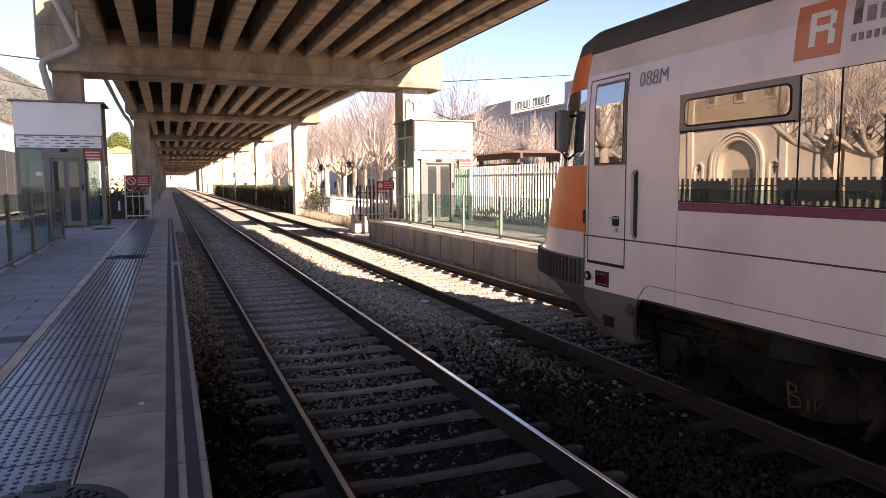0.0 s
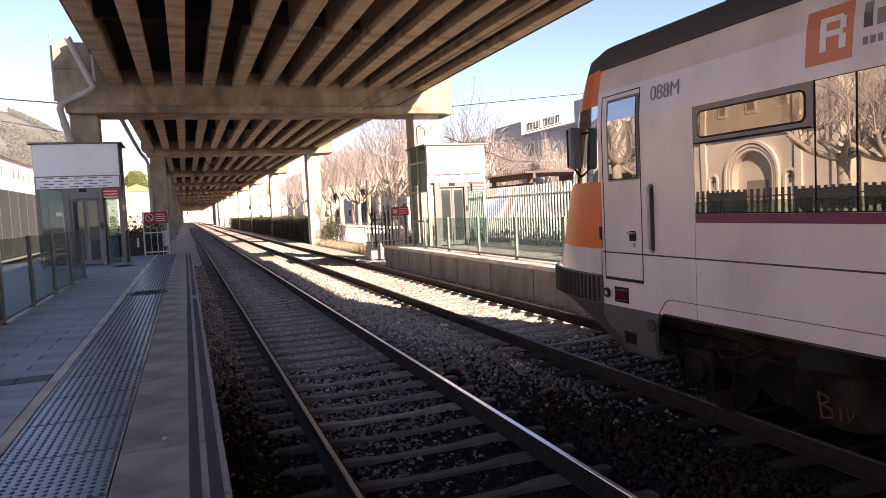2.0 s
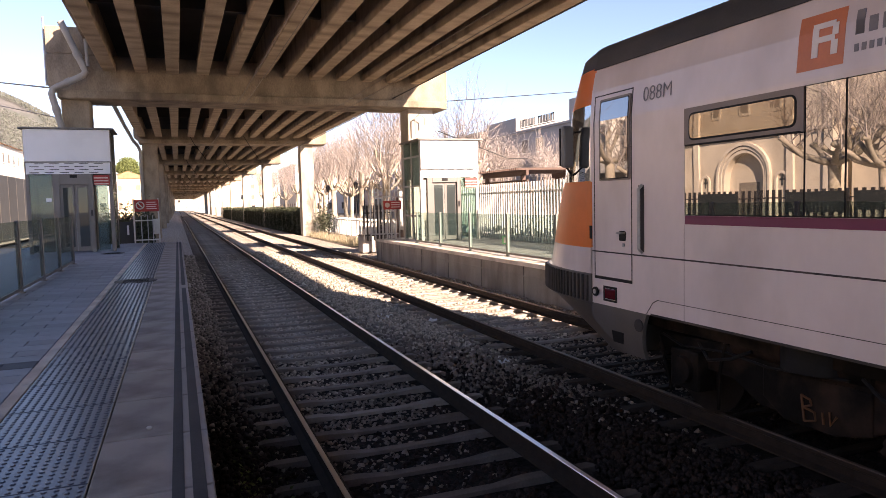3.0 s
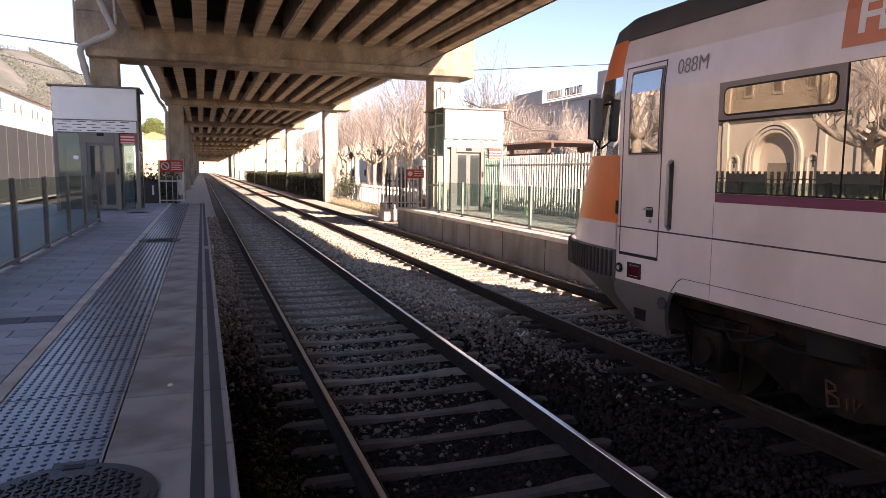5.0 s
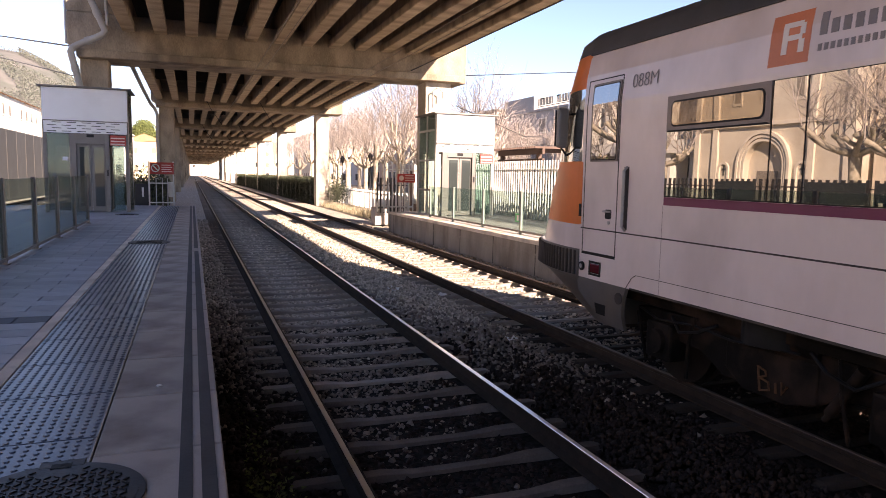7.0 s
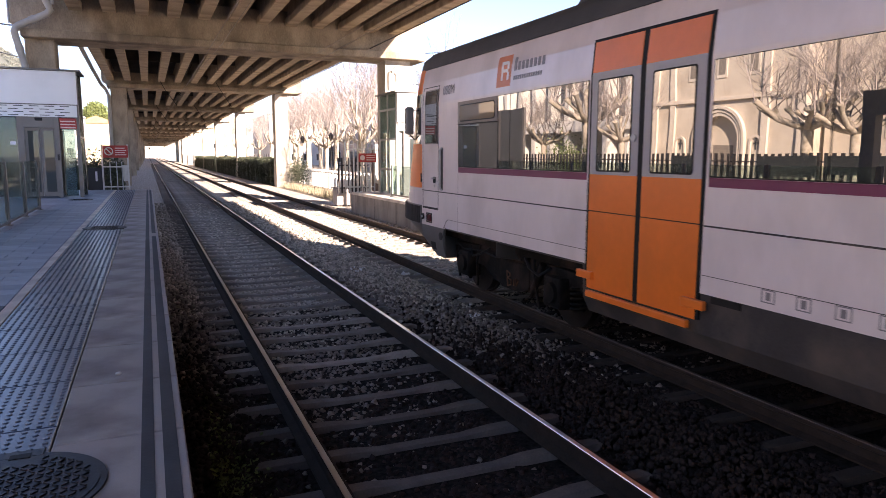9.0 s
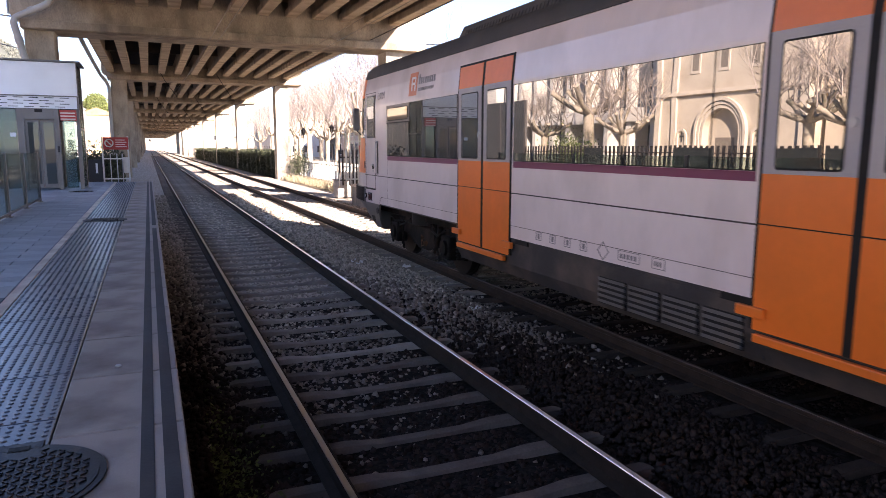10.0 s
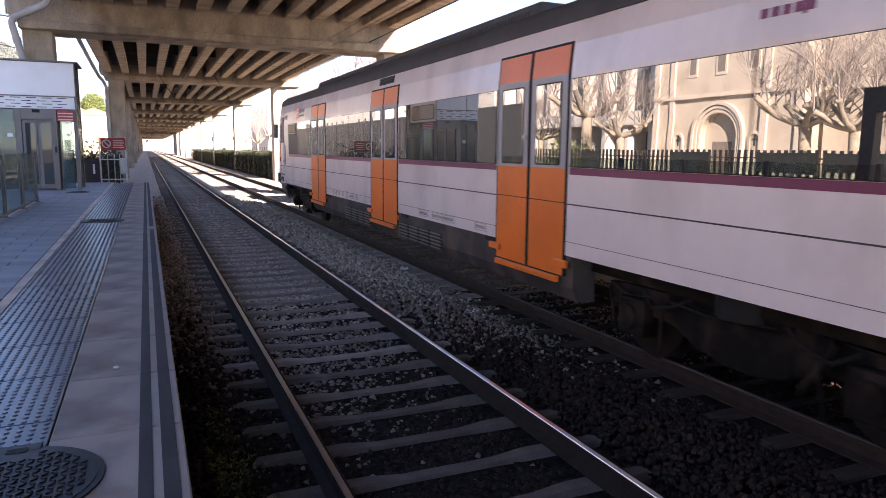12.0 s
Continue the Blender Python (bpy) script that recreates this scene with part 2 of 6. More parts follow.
TWIG = mat("bare_twig", (0.33, 0.28, 0.25), 0.9, vary=0.2, rand=0.35, island=True, bump=0)
LEAF = mat("dark_hedge_leaf", (0.045, 0.052, 0.025), 0.6, vary=0.25, rand=0.6, island=True, bump=0)
PINE = mat("pine_needle", (0.10, 0.125, 0.035), 0.7, vary=0.25, rand=0.5, island=True, bump=0)
# scrub lightened towards grey: distance haze mixed into the colour
SCRUB = mat("hazed_grey_green_scrub", (0.10, 0.108, 0.09), 0.8, vary=0.3, rand=0.5, island=True, bump=0)
BROWNWALL = mat("brown_pink_render", (0.38, 0.32, 0.285), 0.9, vary=0.12, scale=0.4, bump=0.05)
# wire colour raised to grey-brown to show the wires as lit
LITWIRE = mat("lit_copper_wire", (0.20, 0.16, 0.13), 0.5, metal=0.3, vary=0.1, bump=0)
DRYGRASS = mat("dry_grass", (0.32, 0.27, 0.18), 0.9, vary=0.2, rand=0.4, island=True, bump=0)
CHURCH = mat("pale_church_stucco", (0.60, 0.52, 0.42), 0.9, vary=0.12, scale=0.6, fine=12, bump=0.15, dirt=(0.36, 0.28, 0.20), dirt_amount=0.4, dirt_scale=0.5)
CHURCHTRIM = mat("church_stone_trim", (0.64, 0.56, 0.46), 0.85, vary=0.15, scale=2, bump=0.1)
HOUSEWHITE = mat("white_house_render", (0.66, 0.62, 0.56), 0.9, vary=0.1, scale=0.5, bump=0.05, rand=0.12)
HOUSECREAM = mat("cream_house_render", (0.60, 0.47, 0.30), 0.9, vary=0.12, scale=0.5, bump=0.05, rand=0.1)
HOTELWALL = mat("grey_hotel_render", (0.36, 0.335, 0.32), 0.9, vary=0.08, scale=0.3, bump=0.05)
SHUTTER = mat("grey_brown_shutter", (0.20, 0.17, 0.14), 0.7, vary=0.2, rand=0.3)
TILE = mat("terracotta_tile", (0.36, 0.19, 0.11), 0.85, vary=0.3, scale=1.5)
AWNING = mat("yellow_awning_cloth", (0.62, 0.42, 0.09), 0.85, vary=0.1)
# hillside greyed as well, with haze in its base colour
HILLSIDE = mat("hazed_wooded_hillside", (0.14, 0.135, 0.125), 0.95, vary=0.5, scale=0.03, fine=0.25, bump=0.6, dirt=(0.07, 0.085, 0.068), dirt_amount=0.9, dirt_scale=0.05)
BARRIER = mat("grey_noise_barrier", (0.05, 0.053, 0.058), 0.8, vary=0.15, scale=1.2, rand=0.1)
BANNER = mat("dark_green_grey_banner", (0.028, 0.032, 0.032), 0.6, vary=0.15)
IRON = mat("cast_iron_cover", (0.035, 0.032, 0.036), 0.5, metal=0.5, vary=0.3, scale=6)
WIRE = mat("dark_wire", (0.03, 0.026, 0.024), 0.5, metal=0.4, vary=0.1, bump=0)
LITTER = mat("pale_plastic_litter", (0.75, 0.74, 0.72), 0.6, vary=0.1)
ASPHALT = mat("street_asphalt", (0.30, 0.275, 0.24), 0.9, vary=0.25, scale=1, fine=50)


# ---- mesh tools ----
class Shape:
    """Gathers boxes, tubes, sheets and prisms into one mesh."""

    def __init__(self):
        self.v, self.f = [], []

    def quad_loop(self, rings, closed=True, caps=True):
        """Skins a list of equal rings of points."""
        base, k = len(self.v), len(rings[0])
        for r in rings:
            self.v.extend(tuple(p) for p in r)
        for i in range(len(rings) - 1):
            for j in range(k if closed else k - 1):
                a, b = base + i * k + j, base + i * k + (j + 1) % k
                self.f.append((a, b, b + k, a + k))
        if caps and closed:
            self.f.append(tuple(base + j for j in reversed(range(k))))
            self.f.append(tuple(base + (len(rings) - 1) * k + j for j in range(k)))
        return self

    def box(self, x0, x1, y0, y1, z0, z1):
        b = len(self.v)
        self.v += [(x0, y0, z0), (x1, y0, z0), (x1, y1, z0), (x0, y1, z0), (x0, y0, z1), (x1, y0, z1), (x1, y1, z1), (x0, y1, z1)]
        self.f += [tuple(b + i for i in q) for q in ((3, 2, 1, 0), (4, 5, 6, 7), (0, 1, 5, 4), (1, 2, 6, 5), (2, 3, 7, 6), (3, 0, 4, 7))]
        return self

    def chamfer(self, x0, x1, y0, y1, z0, z1, c=0.01):
        """A box with its upper edges and corners cut."""
        rings = []
        for z, d in ((z0, 0), (z1 - c, 0), (z1, c)):
            rings.append([(x0 + d, y0 + d, z), (x1 - d, y0 + d, z), (x1 - d, y1 - d, z), (x0 + d, y1 - d, z)])
        return self.quad_loop(rings)

    def tube(self, a, b, r0, r1=None, k=8, caps=True):
        a, b = Vector(a), Vector(b)
        r1 = r0 if r1 is None else r1
        d = (b - a).normalized()
        u = d.orthogonal().normalized()
        w = d.cross(u)
        ring = lambda c, r: [c + (u * math.cos(t) + w * math.sin(t)) * r for t in (2 * math.pi * i / k for i in range(k))]
        return self.quad_loop([ring(a, r0), ring(b, r1)], caps=caps)

    def path(self, pts, r, k=8):
        """A bent tube through points; r is one radius or one for each point."""
        pts = [Vector(p) for p in pts]
        rs = r if isinstance(r, (list, tuple)) else [r] * len(pts)
        rings, u = [], None
        for i, p in enumerate(pts):
            d = (pts[min(i + 1, len(pts) - 1)] - pts[max(i - 1, 0)]).normalized()
            u = d.orthogonal().normalized() if u is None else (u - d * u.dot(d)).normalized()
            w = d.cross(u)
            rings.append([p + (u * math.cos(t) + w * math.sin(t)) * rs[i] for t in (2 * math.pi * j / k for j in range(k))])
        return self.quad_loop(rings)

    def prism(self, pts, axis, a, b):
        """A closed outline in the two other axes, pushed along axis from a to b."""
        put = {"x": lambda p, t: (t, p[0], p[1]), "y": lambda p, t: (p[0], t, p[1]), "z": lambda p, t: (p[0], p[1], t)}[axis]
        return self.quad_loop([[put(p, a) for p in pts], [put(p, b) for p in pts]])

    def mesh(self, name, smooth=None):
        m = bpy.data.meshes.new(name)
        m.from_pydata(self.v, [], self.f)
        b = bmesh.new()
        b.from_mesh(m)
        bmesh.ops.recalc_face_normals(b, faces=b.faces)
        b.to_mesh(m)
        b.free()
        if smooth:
            m.shade_smooth()
            m.set_sharp_from_angle(angle=radians(smooth))
        return m


def thing(name, m=None, label="", category="", group="", kind=""):
    ob = new(name)
    if m is not None:
        ob.matrix_world = m
    return tagged(ob, label, category, group, kind)


def part(name, shape, material, parent=None, label="", smooth=None, bevel=0.0, at=None):
    """Links a shape (or a ready mesh) as one object, under a thing or a part."""
    data = shape.mesh(name, smooth) if isinstance(shape, Shape) else shape
    if not data.materials:
        data.materials.append(material)
    ob = new(name, data)
    if parent is not None:
        ob.parent = parent
    if at is not None:
        ob.matrix_basis = at
    if bevel:
        mod = ob.modifiers.new("bevel", "BEVEL")
        mod.width, mod.segments, mod.limit_method = bevel, 2, "ANGLE"
    return tagged(ob, label)


def solid(name, shape, material, label, category, kind="", group="", smooth=None, bevel=0.0):
    return tagged(part(name, shape, material, None, label, smooth, bevel), "", category, group, kind)


RND = random.Random(7)
ZR = -0.62          # top of the rails; the platforms' tops are at 0
ZB = -0.80          # top of the ballast
TRACKS = (1.75, 5.465, -9.7)


# ---- ground, tracks, platforms ----
ground = Shape()
gx = [-1500, -300, -80, -30, -12.9, 8.0, 30, 80, 300, 1500]
gy = [-400, -60, 0, 60, 150, 330, 800, 3000]
ground.v = [(x, y, -1.0 if -13 < x < 9 else (-0.35 if x < 0 else -0.75)) for y in gy for x in gx]
ground.f = [(j * len(gx) + i, j * len(gx) + i + 1, (j + 1) * len(gx) + i + 1, (j + 1) * len(gx) + i)
            for j in range(len(gy) - 1) for i in range(len(gx) - 1)]
solid("ground", ground, EARTH, "dry pale earth beside the railway", "ground", "structure")


def ballast_bed():
    top = -0.845
    s = Shape()
    # bed darker up to y 10, paler beyond: shade painted by zone
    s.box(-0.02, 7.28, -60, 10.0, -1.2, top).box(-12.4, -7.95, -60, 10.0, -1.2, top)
    solid("ballast_bed", s, SHADEBALLAST, "ballast darkened in colour for the deep shade near the platform", "ballast", "structure")
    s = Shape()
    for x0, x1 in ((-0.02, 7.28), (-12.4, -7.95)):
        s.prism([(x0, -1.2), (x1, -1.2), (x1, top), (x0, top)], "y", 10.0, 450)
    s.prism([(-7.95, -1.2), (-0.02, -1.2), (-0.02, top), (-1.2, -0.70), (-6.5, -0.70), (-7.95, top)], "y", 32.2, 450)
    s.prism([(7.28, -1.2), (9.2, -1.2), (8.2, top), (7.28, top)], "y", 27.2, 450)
    return solid("ballast_bed", s, LITBALLAST, "crushed stone ballast paled in colour for the more open light", "ballast", "structure")


bed = ballast_bed()

SLEEPER_STEP, SLEEPER_PHASE = 0.585, 0.14


def stones():
    """Loose ballast stones on the bed, denser near the platform."""
    rng = np.random.default_rng(3)
    xs, ys = [], []
    for y0, y1, dens in ((1.6, 8, 800), (8, 17, 480), (17, 34, 150)):
        n = int((y1 - y0) * 7.2 * dens)
        xs.append(rng.uniform(0.0, 7.2, n))
        ys.append(rng.uniform(y0, y1, n))
    x, y = np.concatenate(xs), np.concatenate(ys)
    ph = np.abs((y - SLEEPER_PHASE) / SLEEPER_STEP - np.round((y - SLEEPER_PHASE) / SLEEPER_STEP)) * SLEEPER_STEP
    inside = (np.abs(x - TRACKS[0]) < 1.27) | (np.abs(x - TRACKS[1]) < 1.27)
    keep = ~(inside & (ph < 0.09) & (x > 0.8) & (rng.random(len(x)) < 0.975))
    for t in TRACKS[:2]:
        for r in (-0.868, 0.868):
            keep &= np.abs(x - t - r) > 0.09
    x, y = x[keep], y[keep]
    n = len(x)
    mid = np.exp(-((x - 3.6) / 0.55) ** 2) * 0.05 + np.exp(-((x - 0.25) / 0.35) ** 2) * 0.03
    size = rng.uniform(0.012, 0.026, n) * np.where(y > 17, 1.6, np.where(y > 8, 1.12, 1.0))
    z = -0.842 + mid + rng.uniform(-0.008, 0.028, n) - np.where(inside[keep], 0.026, 0.0)
    cube = np.array([(-1, -1, -1), (1, -1, -1), (1, 1, -1), (-1, 1, -1), (-1, -1, 1), (1, -1, 1), (1, 1, 1), (-1, 1, 1)], float)
    pts = cube[None] * rng.uniform(0.55, 1.15, (n, 8, 3)) * rng.uniform(0.6, 1.25, (n, 1, 3))
    q = rng.normal(size=(n, 4))
    q /= np.linalg.norm(q, axis=1)[:, None]
    w, a, b, c = q.T
    rot = np.stack([np.stack([1 - 2 * (b * b + c * c), 2 * (a * b - w * c), 2 * (a * c + w * b)], -1),
                    np.stack([2 * (a * b + w * c), 1 - 2 * (a * a + c * c), 2 * (b * c - w * a)], -1),
                    np.stack([2 * (a * c - w * b), 2 * (b * c + w * a), 1 - 2 * (a * a + b * b)], -1)], 1)
    pts = np.einsum("nij,nkj->nki", rot, pts) * size[:, None, None] + np.stack([x, y, z], -1)[:, None]
    quads = np.array([(3, 2, 1, 0), (4, 5, 6, 7), (0, 1, 5, 4), (1, 2, 6, 5), (2, 3, 7, 6), (3, 0, 4, 7)])
    # stone tone follows the shade: dark near and between tracks, paler further off
    openness = (y - 4.6 + 0.8 * np.sin(x * 1.7)) / 5.6 + rng.normal(0, 0.18, n)
    openness -= 0.35 * (x < 0.75) + 0.18 * (x > 2.85)
    dusty, well_lit = (openness > 0.3) & (openness <= 0.8), openness > 0.8
    for pick, material, label in ((openness <= 0.3, SHADESTONE, "ballast stones darkened in colour for the near shade"), (dusty, MIDSTONE, "brown-grey ballast stones toned for half shade between the sleepers"), (well_lit, LITSTONE, "grey crushed ballast stones paled for open light between the sleepers")):
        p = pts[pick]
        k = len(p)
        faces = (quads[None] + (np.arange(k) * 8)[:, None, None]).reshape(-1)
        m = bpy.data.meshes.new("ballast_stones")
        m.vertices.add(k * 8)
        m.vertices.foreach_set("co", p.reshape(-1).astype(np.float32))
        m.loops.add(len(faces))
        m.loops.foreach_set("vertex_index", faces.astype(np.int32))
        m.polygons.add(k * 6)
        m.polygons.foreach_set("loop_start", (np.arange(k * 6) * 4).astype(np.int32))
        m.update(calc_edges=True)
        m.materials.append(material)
        tagged(new("ballast_stones", m), label, "gravel", kind="stuff")


def track(cx, y0, y1, label):
    t = thing("railway_track", pose(cx, 0, 0), label, "railway track")
    for side in (-0.868, 0.868):
        rail = Shape().prism([(side - 0.07, ZR - 0.16), (side + 0.07, ZR - 0.16), (side + 0.07, ZR - 0.145), (side + 0.012, ZR - 0.12), (side + 0.012, ZR - 0.05),
                              (side + 0.036, ZR - 0.035), (side + 0.036, ZR - 0.006), (side - 0.036, ZR - 0.006), (side - 0.036, ZR - 0.035),
                              (side - 0.012, ZR - 0.05), (side - 0.012, ZR - 0.12), (side - 0.07, ZR - 0.145)], "y", y0, y1)
        r = part("rail", rail, RAILSTEEL, t)
        head = Shape().prism([(side - 0.026, ZR - 0.007), (side + 0.018, ZR - 0.007), (side + 0.016, ZR), (side - 0.022, ZR)], "y", y0, y1)
        part("running_surface", head, RAILTOP if cx < 3 else RAILDULL, r, "polished steel running surface")
    return t


def sleeper_mesh():
    s = Shape()
    rings = []
    for x, top, w in ((-1.3, -0.80, 0.045), (-1.24, -0.785, 0.056), (-0.62, -0.787, 0.056), (-0.35, -0.812, 0.046), (0.35, -0.812, 0.046), (0.62, -0.787, 0.056), (1.24, -0.785, 0.056), (1.3, -0.80, 0.045)):
        rings.append([(x, -w - 0.02, -0.98), (x, w + 0.02, -0.98), (x, w, top), (x, -w, top)])
    return s.quad_loop(rings).mesh("sleeper")


# ---- viaduct ----
PORTALS = [28.5 + 24.6 * i for i in range(-3, 17)]
GIRDERS = [-2.20 + 1.065 * i for i in range(12)]


def viaduct():
    v = thing("viaduct", pose(0, 0, 0), "weathered brown concrete road viaduct on portal frames above the tracks", "viaduct")
    y0, y1 = PORTALS[0] - 12, PORTALS[-1] + 12
    part("deck_slab", Shape().box(-2.75, 10.15, y0, y1, 7.62, 7.95), SLABSOFFIT, v, "deck slab darkened in colour for the shade between girders")
    for x0, x1 in ((-2.95, -2.65), (10.05, 10.35)):
        part("parapet", Shape().prism([(x0, 7.45), (x1, 7.45), (x1, 8.75), (x0 + 0.04, 8.75)], "y", y0, y1), CONCRETE, v)
    for i in range(len(PORTALS) - 1):
        a, b = PORTALS[i] + 0.0, PORTALS[i + 1] + 0.0
        if i == 0:
            data = Shape().prism([(-0.20, 6.44), (0.20, 6.44), (0.22, 6.46), (0.22, 6.68), (0.10, 6.82), (0.10, 7.62), (-0.10, 7.62), (-0.10, 6.82), (-0.22, 6.68), (-0.22, 6.46)], "y", 0.02, 24.58).mesh("girder")
        for x in GIRDERS:
            part("girder", data, GIRDER, v, at=pose(x, a, 0))
        for k in (8.3, 16.6):
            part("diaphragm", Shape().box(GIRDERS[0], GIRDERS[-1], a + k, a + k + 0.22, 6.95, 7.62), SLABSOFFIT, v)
    for i, y in enumerate(PORTALS):
        wide = abs(y - 28.5) < 1
        l0, l1 = (-4.2, 10.95) if wide else (-4.2, 9.5) if y < 20 else (-2.75, 10.75)
        drop = 5.40 if wide else 5.95
        beam = Shape()
        beam.quad_loop([[(l0, y - 0.75, drop + 0.45), (l0, y + 0.75, drop + 0.45), (l0, y + 0.75, 7.0), (l0, y - 0.75, 7.0)],
                        [(l0 + 0.75, y - 0.75, drop), (l0 + 0.75, y + 0.75, drop), (l0 + 0.75, y + 0.75, 7.0), (l0 + 0.75, y - 0.75, 7.0)],
                        [(l1 - 0.75, y - 0.75, drop), (l1 - 0.75, y + 0.75, drop), (l1 - 0.75, y + 0.75, 7.0), (l1 - 0.75, y - 0.75, 7.0)],
                        [(l1, y - 0.75, drop + (0.0 if wide else 0.1)), (l1, y + 0.75, drop), (l1, y + 0.75, 7.0), (l1, y - 0.75, 7.0)]])
        part("cross_beam", beam, CONCRETE, v, "stained concrete cross beam", bevel=0.04)
        part("cross_beam", Shape().box(l0 + 0.3, l1 - 0.3, y - 0.95, y + 0.95, drop + 0.02, drop + 0.30), CONCRETE, v, bevel=0.03)
        if abs(y - 28.5) < 1:
            part("beam_upstand", Shape().box(l0, -2.62, y - 0.75, y + 0.75, 7.0, 7.95), CONCRETE, v, bevel=0.03)
        for x0, x1 in (((-3.85, -2.93), (9.2, 10.35)) if wide else ((-3.85, -2.93), (8.25, 9.35)) if y < 20 else ((-2.25, -1.25), (8.75, 9.75))):
            # right-hand piers take the concrete with sunlight in its colour
            part("pier", Shape().box(x0, x1, y - 0.55, y + 0.55, -1.1, drop + 0.05), SUNPIER if x0 > 0 else CONCRETE, v, "weathered pier paled in colour for the sun" if x0 > 0 else "", bevel=0.05)
    # drain pipes on the beam and pier
    dp = Shape()
    yb = 28.5 - 0.9
    dp.path([(-3.62, yb - 0.3, 8.0), (-2.98, yb - 0.3, 6.45), (-2.93, yb - 0.3, 6.31), (-3.02, yb - 0.3, 6.18), (-3.16, yb - 0.3, 6.10), (-3.86, yb - 0.3, 5.74), (-3.98, yb - 0.3, 5.66), (-4.03, yb - 0.3, 5.52), (-4.0, yb - 0.3, 5.36), (-3.79, yb - 0.3, 4.4), (-3.79, yb - 0.25, -0.02)], 0.115, 12)
    for a, b in (((-3.20, 6.98), (-3.12, 6.79)), ((-3.40, 5.98), (-3.55, 5.90)), ((-3.93, 5.05), (-3.89, 4.86))):
        part("pipe_collar", Shape().tube((a[0], yb - 0.3, a[1]), (b[0], yb - 0.3, b[1]), 0.135, k=12), PIPE, v, smooth=40)
    part("drain_pipe", dp, PIPE, v, "grey plastic drain pipe", smooth=40)
    part("drain_pipe", Shape().path([(-2.89, yb - 0.3, 7.75), (-2.85, yb - 0.3, 6.5)], 0.06, 8), PIPE, v, smooth=40)
    y2 = PORTALS[4]
    part("drain_pipe", Shape().path([(-3.0, 29.6, 7.2), (-2.95, y2 - 6, 6.6), (-2.75, y2 - 1.1, 6.1), (-2.5, y2 - 0.9, 5.8), (-2.35, y2 - 0.75, 5.4), (-2.35, y2 - 0.7, -0.6)], 0.12, 8), PIPE, v, smooth=40)
    part("pole", Shape().tube((-4.26, 28.0, 5.9), (-4.26, 28.0, 8.3), 0.04, k=8), GALV, v, "thin steel pole")
    part("lamp_arm", Shape().path([(9.45, 27.7, 4.3), (9.45, 27.7, 5.0), (9.6, 27.6, 5.15), (9.85, 27.6, 5.0), (9.85, 27.6, 4.7)], 0.03, 6), GALV, v, smooth=40)
    return v


# ---- train ----
TX = 5.465
SIDE = 1.465


def side_x(z):
    """Half width of the body at a height above the rails."""
    prof = ((0.0, 1.455), (0.95, SIDE), (2.87, SIDE), (3.19, 1.435), (3.43, 1.385), (3.60, 1.345), (3.71, 1.21), (3.79, 0.85), (3.83, 0.0))
    for (za, xa), (zb, xb) in zip(prof, prof[1:]):
        if z <= zb:
            return xa + (xb - xa) * (z - za) / (zb - za)
    return 0.0


def panel(y0, y1, z0, z1, out, thick=0.03, side=-1, r=0.0, cut=None):
    """A plate that follows the body's side, with rounded corners if r is given."""
    rows = []
    if r:
        for i in range(5):
            a = radians(90 - 22.5 * i)
            rows.append((z0 + r - r * math.sin(a), r - r * math.cos(a)))
        rows += [(z, 0.0) for z in (2.87,) if z0 + r < z < z1 - r]
        for i in range(5):
            a = radians(22.5 * i)
            rows.append((z1 - r + r * math.sin(a), r - r * math.cos(a)))
    else:
        rows = [(z, 0.0) for z in [z0] + [z for z in (0.95, 2.87, 3.19) if z0 < z < z1] + [z1]]
    rings = []
    for z, d in rows:
        xo, xi = side * (side_x(z) + out), side * (side_x(z) + out - thick)
        rings.append([(xi, y0 + d, z), (xo, y0 + d, z), (xo, y1 - d, z), (xi, y1 - d, z)])
    return Shape().quad_loop(rings)


def hollow(y0, y1, z0, z1, w, out, thick=0.03, side=-1):
    s = Shape()
    for a in ((y0, y0 + w, z0, z1), (y1 - w, y1, z0, z1), (y0 + w, y1 - w, z0, z0 + w), (y0 + w, y1 - w, z1 - w, z1)):
        p = panel(*a, out, thick, side)
        b = len(s.v)
        s.v += p.v
        s.f += [tuple(i + b for i in f) for f in p.f]
    return s


Z = lambda z: z - ZR


def car_shell(car, y0, y1):
    zs = [0.95, 2.87, 3.19, 3.43]
    ring = [(-side_x(z), z) for z in zs] + [(side_x(z), z) for z in reversed(zs)]
    part("body", Shape().prism(ring, "y", y0, y1), TRAINWHITE, car, "white painted body with thin seams and dirt streaks")
    zs = [3.43, 3.60, 3.71, 3.79, 3.83]
    ring = [(-side_x(z) - (0.02 if z == 3.43 else 0), z) for z in zs] + [(side_x(z) + (0.02 if z == 3.43 else 0), z) for z in reversed(zs[:-1])]
    part("roof", Shape().prism(ring, "y", y0, y1), ROOFGREY, car, "dark grey roof", smooth=40)
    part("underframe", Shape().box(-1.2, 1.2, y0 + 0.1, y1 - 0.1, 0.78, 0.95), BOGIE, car)


